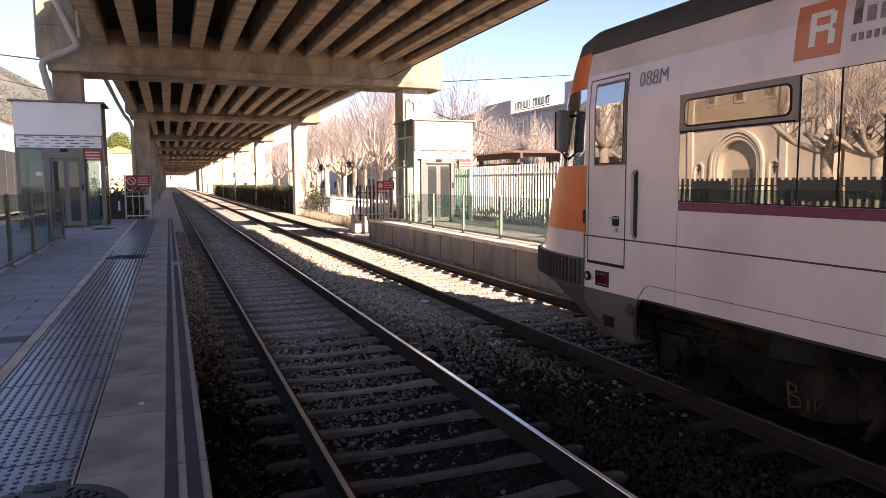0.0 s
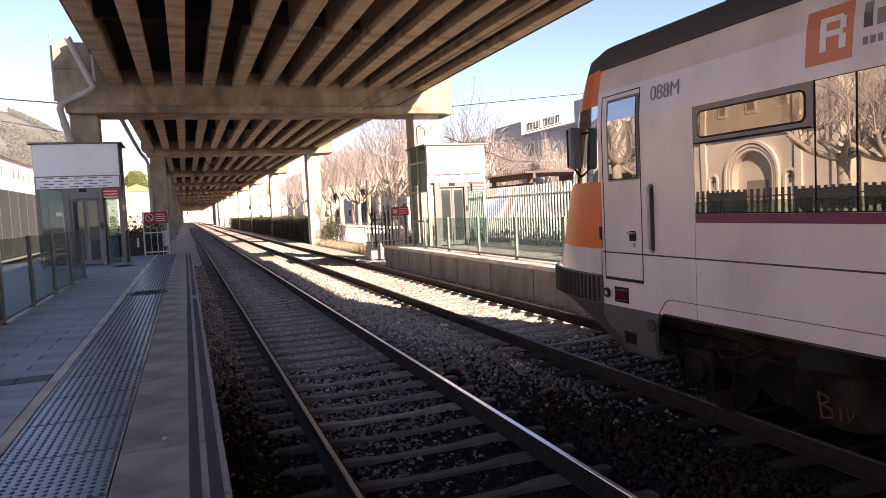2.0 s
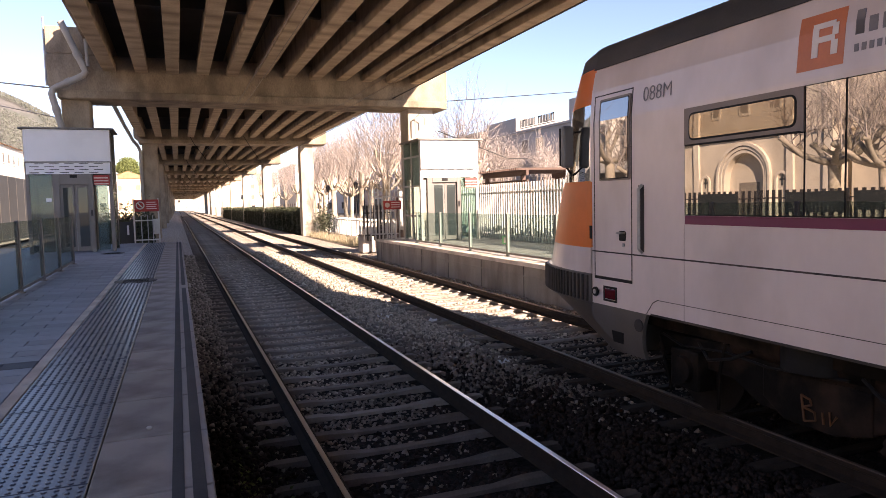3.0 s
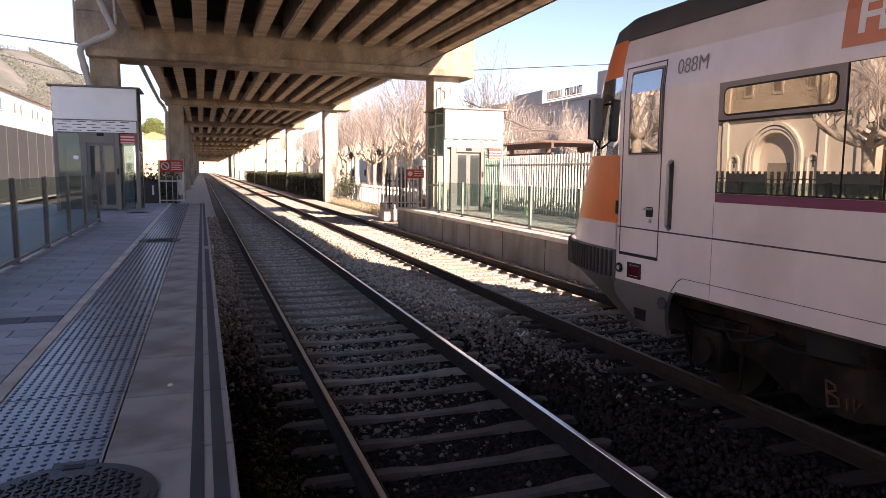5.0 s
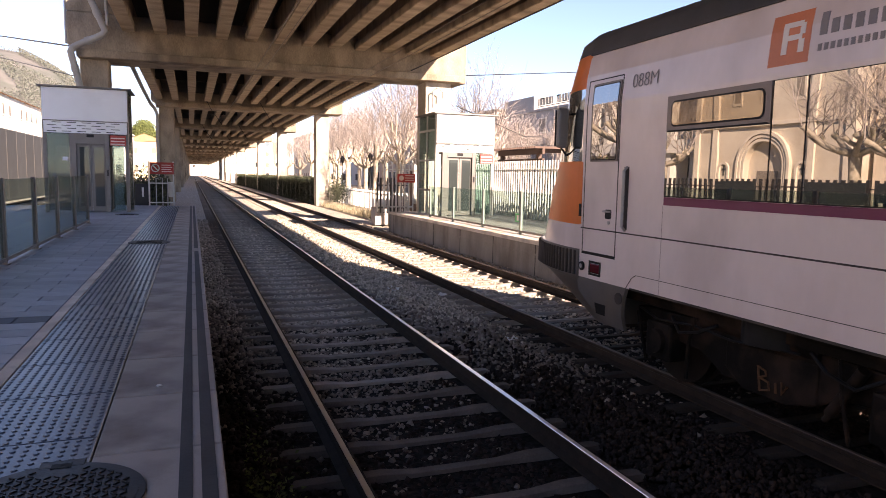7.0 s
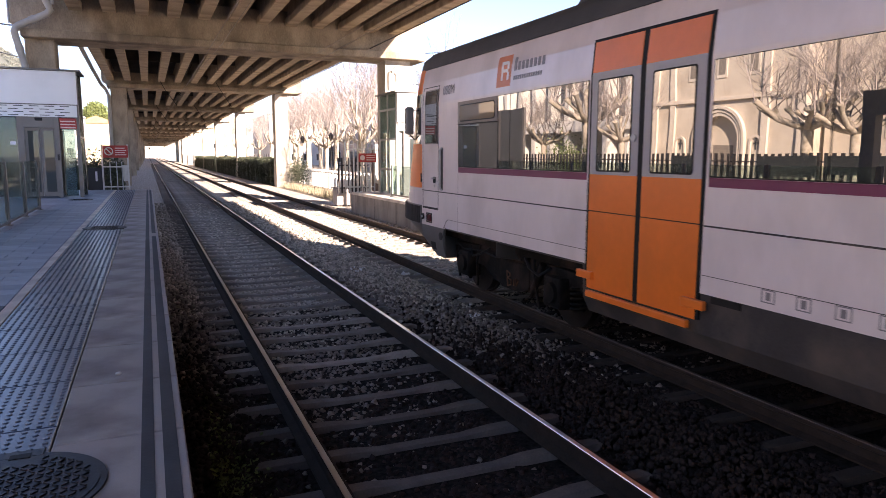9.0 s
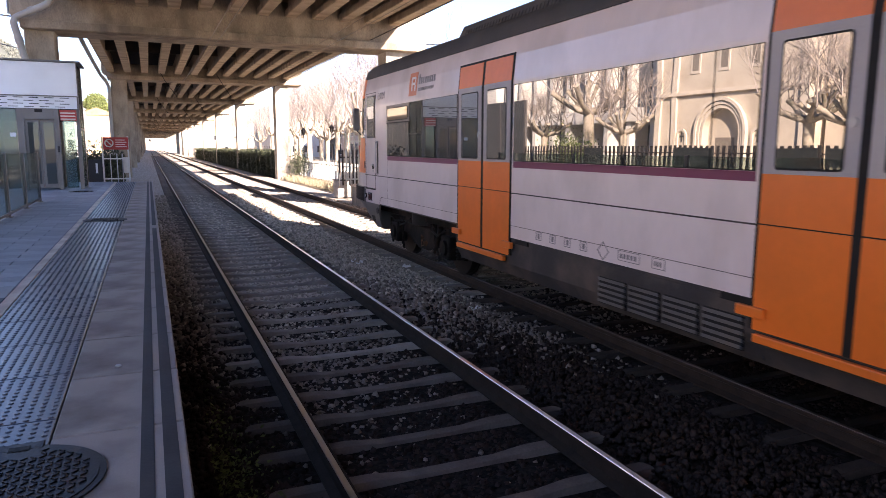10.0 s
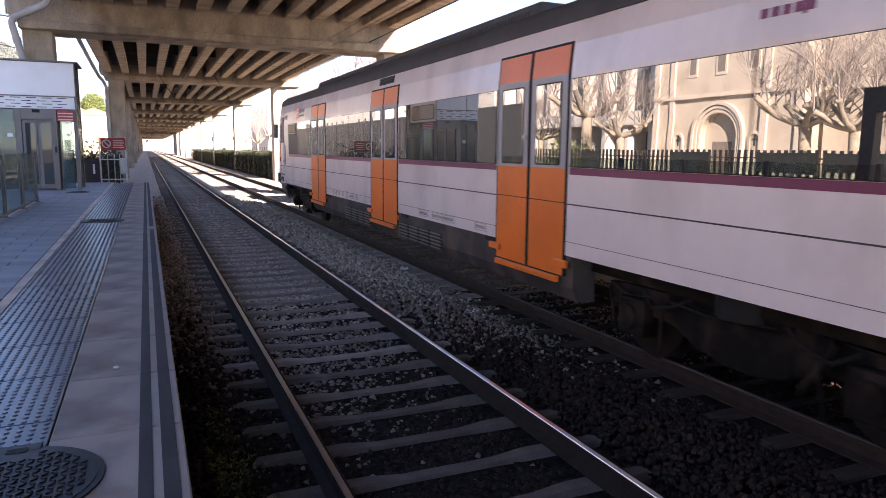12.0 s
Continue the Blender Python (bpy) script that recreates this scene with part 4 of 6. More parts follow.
def door_vent(car, y, side):
    v = part("door_vent", panel(y - 0.42, y + 0.42, Z(2.66), Z(2.79), 0.004, 0.02, side), BLACK, car, "black louvred vent above the door")
    for i in range(4):
        part("louvre", panel(y - 0.40, y + 0.40, Z(2.672 + i * 0.03), Z(2.684 + i * 0.03), 0.016, 0.02, side), ROOFGREY, v)


def first_car(wheels):
    car = thing("train_car", pose(TX, 0, ZR), "white, orange and purple commuter train cab car with mirror-tinted windows", "train car", "cars of the commuter train")
    Y0 = -17.3
    car_shell(car, Y0, 6.3)
    nose(car)
    doors = ((0.03, 1.57), (-5.35, -3.81), (-10.76, -9.22))
    for side in (-1, 1):
        cab_side(car, side)
        for a, b in doors:
            side_door(car, a, b, side)
        window_band(car, 1.64, 4.83, side, (3.28, 3.60), (3.60, 4.83))
        window_band(car, -3.74, -0.04, side, (-3.28, -2.18, -1.1))
        window_band(car, -9.15, -5.42, side, (-8.25, -7.16, -6.05), (-7.16, -6.05))
        window_band(car, -16.2, -10.83, side, (-12.0, -13.2, -14.4, -15.1))
        seams(car, Y0, 6.2, side, ((1.62, 5.20), (-3.78, -0.01), (-9.18, -5.39), (-17.2, -10.80)))
        part("bogie_edge", panel(1.62, 5.30, Z(0.325), Z(0.345), 0.004, 0.03, side), SKIRTGREY, car)
        x = side * (SIDE + 0.002)
        part("seam", Shape().path([(x, 5.20, Z(0.485)), (x, 5.27, Z(0.45)), (x, 5.36, Z(0.335))], 0.004, 5), SKIRTGREY, car)
        part("seam", panel(5.20, 5.58, Z(0.884), Z(0.898), 0.003, 0.02, side), SKIRTGREY, car)
        for a, b in ((-10.92, 0.0), (0.0, 1.68)):
            valance(car, a, b, side)
        grille(car, -3.75, -1.85, side)
        grille(car, -7.40, -5.45, side)
        for y in (-0.15, -3.5, -5.6, -8.9):
            part("foot_slot", panel(y - 0.28, y + 0.02, Z(0.27), Z(0.325), 0.006, 0.03, side), BLACK, car)
        door_vent(car, -4.6, side)
        stencils(car, side)
    roof_gear(car, -9.4, 2.75)
    part("roof_hatch", Shape().box(-0.7, 0.7, 4.6, 5.1, 3.5, 3.87), ROOFGREY, car, bevel=0.04)
    part("body_end", Shape().box(-1.3, 1.3, Y0 - 0.03, Y0, 0.97, 3.6), SKIRTGREY, car)
    for yc in (3.85, -12.9):
        bogie(car, yc, wheels, marked=yc > 0)
    return car


def second_car(wheels):
    car = thing("train_car", pose(TX, 0, ZR), "white and orange commuter train middle car with tinted windows", "train car", "cars of the commuter train")
    o = -18.0
    car_shell(car, o - 23.5, o)
    part("gangway", Shape().box(-0.8, 0.8, o - 0.05, o + 0.62, 0.95, 3.3), BLACK, car, "black rubber gangway bellows", bevel=0.03)
    for side in (-1, 1):
        prev = o - 0.6
        stops = []
        for d in (-6.4, -12.4, -18.4):
            side_door(car, o + d - 0.77, o + d + 0.77, side)
            stops.append((o + d + 0.84, prev))
            prev = o + d - 0.84
        stops.append((o - 23.0, prev))
        for a, b in stops:
            window_band(car, a, b, side, [a + (b - a) * k / 3 for k in (1, 2)])
        seams(car, o - 23.5, o, side, stops)
        valance(car, o - 18.2, o - 5.4, side)
    roof_gear(car, o - 17, o - 5)
    for yc in (o - 3.3, o - 20.3):
        bogie(car, yc, wheels)
    return car


# distance travelled by the train since the start
RUN = ((0.0, 0.0), (3.0, 0.0), (5.8, 0.0), (6.1, 0.01), (6.3, 0.07), (6.5, 0.18), (6.75, 0.34), (7.0, 0.53), (7.2, 0.70), (7.6, 1.16), (8.0, 1.80), (8.4, 2.61), (8.8, 3.66), (9.0, 4.24), (9.5, 5.84),
       (10.0, 7.51), (10.5, 9.52), (11.0, 11.88), (11.5, 14.37), (12.0, 17.02))


def ran(t):
    for (ta, a), (tb, b) in zip(RUN, RUN[1:]):
        if t <= tb:
            return a + (b - a) * (t - ta) / (tb - ta)
    return RUN[-1][1]


# ---- build the line ----
for cx, l in zip(TRACKS, ("near track with rusty steel rails on concrete sleepers", "far track with rusty steel rails on concrete sleepers", "sunlit third track beyond the island platform")):
    track(cx, -60, 450, l)
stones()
viaduct()
WHEELS = []
TRAIN = (first_car(WHEELS), second_car(WHEELS))

# ---- island platform ----
plat = solid("platform_island", Shape().box(-7.95, -0.06, -60, 31.6, -1.1, -0.03), PLATFACE, "concrete island platform with blue-grey paving", "platform", "structure")
plat_far = solid("platform_far", Shape().box(7.36, 12.5, -60, 26.9, -1.1, -0.06), PLATFACE, "stained concrete far platform with a pale coping", "platform", "structure")
solid("platform_ramp", Shape().prism([(31.6, -1.1), (31.6, -0.35), (48, -0.8), (48, -1.1)], "x", -6.5, -0.45), PLATFACE, "grey concrete walkway past the platform end", "walkway", "structure")


def glass_run(label, x, y0, y1, posts, height=1.1, z=0.0, material=None, tall_post=0.0, post_material=None):
    post_material = post_material or STEEL
    b = thing("glass_balustrade", pose(x, 0, z), label, "balustrade")
    for y in posts:
        part("post", Shape().box(-0.035, 0.035, y - 0.05, y + 0.05, 0, height + tall_post), post_material, b, "steel post", bevel=0.006)
        part("foot", Shape().box(-0.07, 0.07, y - 0.08, y + 0.08, 0, 0.015), STEEL, b)
    for a, c in zip(posts, posts[1:]):
        p = part("pane", Shape().box(-0.008, 0.008, a + 0.07, c - 0.07, 0.10, height - 0.02), material or CLEARGLASS, b, "clear greenish glass pane", bevel=0.002)
        p.visible_shadow = False
    part("base_rail", Shape().box(-0.03, 0.03, y0, y1, 0.05, 0.10), STEEL, b)
    return b


glass_run("clear glass balustrade with steel posts on the paved platform", -2.84, 7.4, 20.8, [7.45 + 2.22 * i for i in range(7)], 1.3, material=TINTGLASS, post_material=POSTSTEEL)
glass_run("clear glass balustrade with steel posts at the coping", 7.75, -6.0, 22.9, [-6 + 2.42 * i for i in range(12)] + [22.9], 1.1, material=GREENGLASS, post_material=GREENPOST)


def lift(label, x0, x1, y0, y1, top, sign0, vent0, door, side_pane, mirror_side, metal=None, pane=None):
    """A lift kiosk: steel frame, glass sides, white box sign, perforated plate, sliding doors."""
    metal, pane = metal or STEEL, pane or LIFTGLASS
    t = thing("platform_lift", pose(0, 0, 0), label, "lift", "platform lifts")
    for x in (x0 + 0.06, x1 - 0.06):
        for y in (y0 + 0.06, y1 - 0.06):
            part("column", Shape().box(x - 0.06, x + 0.06, y - 0.06, y + 0.06, 0, top - 0.05), metal, t, bevel=0.01)
    part("roof", Shape().box(x0 - 0.10, x1 + 0.12, y0 - 0.12, y1 + 0.12, top - 0.06, top), ROOFCAP, t, "thin dark metal roof edge", bevel=0.01)
    part("box_sign", Shape().box(x0 + 0.02, x1 - 0.02, y0 - 0.05, y0 + 0.05, sign0, top - 0.065), WHITEPANEL, t, "blank white sign panel", bevel=0.01)
    part("sign_rail", Shape().box(x0 + 0.04, x1 - 0.04, y0 - 0.07, y0 - 0.04, sign0 - 0.03, sign0), ROOFCAP, t)
    vp = part("vent_plate", Shape().box(x0 + 0.05, x1 - 0.05, y0 - 0.03, y0 + 0.03, vent0, sign0 - 0.03), WHITEPANEL, t, "pale plate with rows of slots")
    rows = 4
    for r in range(rows):
        z = vent0 + (sign0 - vent0) * (r + 0.55) / (rows + 0.3)
        n = 5
        w = (x1 - x0 - 0.4) / n
        for k in range(n):
            a = x0 + 0.15 + w * k + (0.15 if r % 2 else 0.0)
            part("slot", Shape().box(a, a + w * 0.62, y0 - 0.036, y0 - 0.028, z - 0.012, z + 0.012), DARKINK, vp)
    dx0, dx1, dh = door
    fr = part("door_frame", Shape().box(dx0 - 0.2, dx0, y0 - 0.05, y0 + 0.12, 0.0, vent0), STEEL, t, "brushed steel door frame", bevel=0.008)
    part("jamb", Shape().box(dx1, dx1 + 0.14, y0 - 0.05, y0 + 0.12, 0.0, vent0), STEEL, fr, bevel=0.008)
    part("lintel", Shape().box(dx0, dx1, y0 - 0.05, y0 + 0.12, dh, vent0), STEEL, fr, bevel=0.008)
    part("floor_indicator", Shape().box((dx0 + dx1) / 2 - 0.11, (dx0 + dx1) / 2 + 0.11, y0 - 0.06, y0 - 0.05, vent0 - 0.13, vent0 - 0.03), BLACK, fr)
    mid = (dx0 + dx1) / 2
    for a, b in ((dx0, mid - 0.01), (mid + 0.01, dx1)):
        leaf = part("door_leaf", Shape().box(a, b, y0 + 0.03, y0 + 0.07, 0.05, dh), STEEL, t, "steel sliding lift door leaf with glass")
        part("glass", Shape().box(a + 0.09, b - 0.05, y0 + 0.022, y0 + 0.03, 0.2, dh - 0.1), DOORGLASS, leaf)
    part("call_button", Shape().box(dx1 + 0.04, dx1 + 0.10, y0 - 0.07, y0 - 0.05, 1.25, 1.45), BLACK, t)
    sx0, sx1 = side_pane
    for nm, a, b in (("front_pane", x0 + 0.13, dx0 - 0.22), ("front_pane", sx0, sx1)):
        if b - a > 0.1:
            p = part(nm, Shape().box(a, b, y0 + 0.0, y0 + 0.015, 0.06, vent0 - 0.03), pane if b > dx1 else DARKGLASS, t, "greenish glass pane")
            p.visible_shadow = False
    for x in (x0 + 0.02, x1 - 0.03):
        for a, b in ((0.06, 2.0), (2.06, top - 0.08)):
            p = part("side_pane", Shape().box(x, x + 0.014, y0 + 0.13, y1 - 0.13, a, b), pane, t, "tall greenish glass side pane")
            p.visible_shadow = False
        part("transom", Shape().box(x - 0.01, x + 0.03, y0 + 0.1, y1 - 0.1, 2.0, 2.06), metal, t)
    for x in (x0 + 0.04, x1 - 0.06) if mirror_side > 0 else ():
        part("side_cladding", Shape().box(x, x + 0.02, y0 + 0.13, y1 - 0.13, vent0, top - 0.08), BARRIER, t, "dark grey side cladding")
    if mirror_side < 0:
        part("side_cladding", Shape().box(x0 + 0.04, x0 + 0.06, y0 + 0.13, y0 + 0.85, 2.06, vent0 + 0.75), metal, t, "pale steel side cladding")
        for z in (0.9, vent0 + 0.75):
            part("transom", Shape().box(x0 + 0.0, x0 + 0.06, y0 + 0.1, y1 - 0.1, z, z + 0.07), metal, t)
        part("mullion", Shape().box(x0 + 0.0, x0 + 0.07, (y0 + y1) / 2 - 0.05, (y0 + y1) / 2 + 0.05, 0.06, top - 0.08), metal, t)
    part("back_panel", Shape().box(x0 + 0.12, x1 - 0.12, y1 - 0.05, y1 - 0.03, 2.3, top - 0.07), BARRIER if mirror_side > 0 else metal, t)
    part("shaft_rail", Shape().box((x0 + x1) / 2 - 0.15, (x0 + x1) / 2 + 0.15, y1 - 0.4, y1 - 0.2, 0, top - 0.1), GALV, t, bevel=0.01)
    part("notice", Shape().box(dx0 - 0.42, dx0 - 0.25, y0 - 0.03, y0 - 0.02, 1.75, 1.88), WHITEPANEL, t, "small pale notice")
    rs = part("red_notice", Shape().box(x1 - 0.58, x1 - 0.08, y0 - 0.075, y0 - 0.055, vent0 - 0.38, vent0 - 0.04), SIGNRED, t, "small red notice with pale print")
    for k in range(3):
        part("print", Shape().box(x1 - 0.56, x1 - 0.12, y0 - 0.08, y0 - 0.075, vent0 - 0.36 + 0.10 * k, vent0 - 0.32 + 0.10 * k), SIGNINK, rs)
    return t


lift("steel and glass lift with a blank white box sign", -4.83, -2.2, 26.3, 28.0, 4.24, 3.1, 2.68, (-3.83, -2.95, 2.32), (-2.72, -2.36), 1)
lift("sunlit steel and glass platform lift with a blank white box sign", 8.05, 10.35, 23.3, 25.3, 3.72, 2.64, 2.32, (8.50, 9.46, 2.14), (9.64, 10.25), -1, SUNSTEEL, CLEARGLASS)


def red_sign_fence():
    f = thing("warning_sign_fence", pose(0, 31.4, 0), "low white barrier with a red warning sign at the platform end", "barrier")
    for x in (-1.86, -0.90):
        part("post", Shape().box(x - 0.03, x + 0.03, -0.03, 0.03, 0, 1.86), WHITEPAINT, f, bevel=0.005)
    for z in (0.10, 0.92):
        part("rail", Shape().box(-1.86, -0.90, -0.02, 0.02, z, z + 0.05), WHITEPAINT, f)
    s = part("sign", Shape().box(-1.82, -0.88, -0.06, -0.035, 1.32, 1.82), SIGNRED, f, "red sign with white ring and print")
    ring = Shape()
    for i in range(20):
        a, b = 2 * math.pi * i / 20, 2 * math.pi * (i + 1) / 20
        ring.quad_loop([[(-1.60 + r * math.cos(t), y, 1.58 + r * math.sin(t)) for r, y in ((0.13, -0.066), (0.17, -0.066), (0.17, -0.061), (0.13, -0.061))] for t in (a, b)])
    part("prohibition_ring", ring, WHITEPAINT, s)
    part("prohibition_bar", Shape().quad_loop([[(-1.72, y, 1.68), (-1.69, y, 1.71), (-1.48, y, 1.49), (-1.51, y, 1.46)] for y in (-0.061, -0.066)]), WHITEPAINT, s)
    for k in range(4):
        part("print", Shape().box(-1.36, -0.95 - 0.05 * (k % 2), -0.066, -0.061, 1.42 + 0.09 * k, 1.455 + 0.09 * k), SIGNINK, s)
    part("white_bin", Shape().tube((-1.02, 0.35, 0.35), (-1.02, 0.35, 1.0), 0.10, 0.13, 14), WHITEPAINT, f, "small white box on the fence", smooth=40)
    for x in (-1.6, -1.35, -1.15):
        part("bar", Shape().box(x - 0.02, x + 0.02, 0.28, 0.32, -0.35, 1.15), GALV, f)
    return f


red_sign_fence()
cab = thing("relay_cabinet", pose(-2.14, 31.9, 0), "dark grey cabinet behind the platform barrier", "cabinet")
part("body", Shape().box(-0.3, 0.3, -0.15, 0.15, -0.4, 0.90), BARRIER, cab, bevel=0.02)
part("label_plate", Shape().box(-0.03, 0.05, -0.158, -0.15, 0.35, 0.75), WHITEPANEL, cab)


def manhole():
    c = thing("manhole_cover", pose(-0.785, 3.28, 0.002), "dark cast iron manhole cover with raised tread bars", "manhole cover")
    part("frame", Shape().tube((0, 0, -0.02), (0, 0, 0.008), 0.395, k=48), IRON, c, smooth=30)
    part("lid", Shape().tube((0, 0, 0.0), (0, 0, 0.011), 0.365, k=48), IRON, c, smooth=30)
    part("hinge", Shape().box(-0.10, 0.10, 0.345, 0.43, -0.02, 0.012), IRON, c, bevel=0.004)
    part("pick_hole", Shape().box(-0.045, 0.045, 0.33, 0.385, 0.0115, 0.0135), BLACK, c)
    data = Shape().chamfer(-0.016, 0.016, -0.004, 0.004, 0.010, 0.0165, 0.002).mesh("tread_bar")
    for i in range(-9, 10):
        for j in range(-9, 10):
            x, y = i * 0.038, j * 0.038
            if x * x + y * y < 0.33 ** 2 and not (y > 0.24 and abs(x) < 0.1):
                part("tread_bar", data, IRON, c, at=pose(x, y, 0, 0, 0, 45 if (i + j) % 2 else -45))


manhole()
for x, y, r in ((-1.0, 15.05, 0.40), (-2.2, 24.85, 0.36)):
    g = thing("drain_cover", pose(x, y, 0.002), "dark round cast iron drain cover in the paving", "drain cover")
    part("frame", Shape().tube((0, 0, -0.02), (0, 0, 0.008), r, k=36), IRON, g)
    for k in range(7):
        part("slot", Shape().box(-r * 0.6, r * 0.6, -0.012 + (k - 3) * r * 0.22, 0.012 + (k - 3) * r * 0.22, 0.008, 0.011), BLACK, g)
pb = thing("pebble", pose(-0.40, 4.87, 0.0), "small pale pebble lying on the platform edge", "pebble")
part("stone", Shape().quad_loop([[(0.022 * k * math.cos(a), 0.016 * k * math.sin(a), z) for a in (0.3, 1.2, 2.4, 3.3, 4.4, 5.4)] for k, z in ((0.7, 0.0), (1.0, 0.008), (0.6, 0.017))]), LITTER, pb, smooth=60)


def litter(x, y, s):
    """A crumpled scrap: a bent sheet with thickness."""
    t = thing("litter_scrap", pose(x, y, -0.835, 0, 0, RND.uniform(0, 180)), "crumpled pale plastic scrap on the ballast", "litter")
    sh = Shape()
    top = [[(i * s / 3, j * s / 4, 0.02 + RND.uniform(0, s * 0.45)) for i in range(4)] for j in range(4)]
    sh.quad_loop([row + [(a, b, c - 0.012) for a, b, c in reversed(row)] for row in top])
    part("sheet", sh, LITTER, t)


litter(3.55, 12.6, 0.30)
litter(4.35, 12.1, 0.16)
litter(3.9, 8.35, 0.15)
litter(4.6, 6.9, 0.10)

# ---- far platform ----
solid("coping_far", Shape().box(7.28, 7.75, -60, 26.9, -0.10, 0.0), BEIGE, "pale stone coping along the far platform", "coping", "structure", bevel=0.01)
solid("paving_far", Shape().box(7.75, 12.5, -60, 26.9, -0.06, -0.004), EDGESLAB, "sunlit pale concrete paving", "paving", "structure")


def slat_fence(label, along, at, a, b, z0, z1, step, width, material, rails=True, lean=0.0):
    f = thing("slat_fence", pose(0, 0, 0), label, "fence")
    data = Shape().prism([(-width / 2, z0), (width / 2, z0), (width / 2 + lean, z1), (-width / 2 + lean, z1)], "y" if along == "x" else "x", -0.02, 0.02).mesh("slat")
    n = int((b - a) / step)
    for i in range(n + 1):
        p = a + i * step
        part("slat", data, material, f, at=pose(p, at, 0) if along == "x" else pose(at, p, 0))
    if rails:
        for z in (z0 + 0.18, z1 - 0.32):
            part("rail", Shape().box(a, b, at + 0.022, at + 0.06, z, z + 0.05) if along == "x" else Shape().box(at + 0.022, at + 0.06, a, b, z, z + 0.05), material, f)
    return f


slat_fence("tall white slatted steel fence beside the lift", "y", 11.1, 10.0, 35.5, -0.05, 2.05, 0.19, 0.055, WHITEPAINT)
# boards added only to make the gaps of the white fence dark
ts = thing("timber_screen", pose(0, 0, 0), "made-up dark brown board backing behind the white fence", "screen")
for i in range(64):
    part("board", Shape().box(12.6, 12.64, 14.0 + i * 0.42, 14.40 + i * 0.42, -0.9, 1.75), WOODBROWN, ts)
slat_fence("white slatted fence across the platform end", "x", 26.2, 6.95, 8.15, 0.0, 1.98, 0.17, 0.05, WHITEPAINT)
slat_fence("dark slatted fence at the platform end", "x", 26.5, 6.75, 8.0, -0.05, 1.35, 0.14, 0.06, DARKFENCE)
sg = thing("red_warning_sign", pose(7.72, 26.05, 0), "small red warning sign on the white fence", "sign")
part("plate", Shape().box(-0.28, 0.45, -0.03, -0.01, 1.18, 1.52), SIGNRED, sg, bevel=0.004)
part("disc", Shape().tube((-0.12, -0.03, 1.35), (-0.12, -0.036, 1.35), 0.10, k=20), SIGNINK, sg)
for k in range(3):
    part("print", Shape().box(0.04, 0.40, -0.036, -0.03, 1.25 + 0.09 * k, 1.285 + 0.09 * k), SIGNINK, sg)
gm = thing("exit_sticker", pose(7.72, 15.9, 0), "small green exit sticker on the glass", "sign")
part("plate", Shape().box(0, 0.006, -0.16, 0.16, 0.30, 0.52), GREENMARK, gm)
part("print", Shape().box(-0.003, 0.0, -0.05, 0.05, 0.34, 0.48), LOGOWHITE, gm)
bench = thing("platform_bench", pose(9.6, 14.5, 0), "dark low metal bench on the far platform", "bench")
part("seat", Shape().box(-0.22, 0.22, -0.9, 0.9, 0.42, 0.47), DARKFENCE, bench, bevel=0.01)
for y in (-0.7, 0.7):
    part("leg", Shape().box(-0.18, 0.18, y - 0.03, y + 0.03, 0.0, 0.42), DARKFENCE, bench)
bx = thing("cable_box", pose(8.35, 30.5, -0.8), "low pale concrete cable box beside the track", "box")
part("body", Shape().box(-0.75, 0.45, -0.4, 0.4, 0, 0.75), EDGESLAB, bx, bevel=0.02)
part("lid", Shape().box(-0.78, 0.48, -0.43, 0.43, 0.75, 0.80), PLATFACE, bx, bevel=0.01)


def pergola():
    p = thing("pergola", pose(0, 0, 0), "brown wooden pergola roof with open slats", "pergola")
    for x in (13.6, 17.4, 21.2):
        for y in (25.9, 29.5):
            part("post", Shape().box(x - 0.08, x + 0.08, y - 0.08, y + 0.08, -0.8, 2.5), WOODBROWN, p)
        part("beam", Shape().box(x - 0.06, x + 0.06, 25.5, 29.9, 2.45, 2.68), WOODBROWN, p)
    for i in range(22):
        y = 25.6 + i * 0.2
        part("slat", Shape().box(13.2, 21.6, y - 0.03, y + 0.03, 2.68, 2.77), WOODBROWN, p)
    for z in (2.0, 2.2):
        part("rail", Shape().box(13.55, 13.65, 25.5, 29.9, z, z + 0.07), WOODBROWN, p)


pergola()


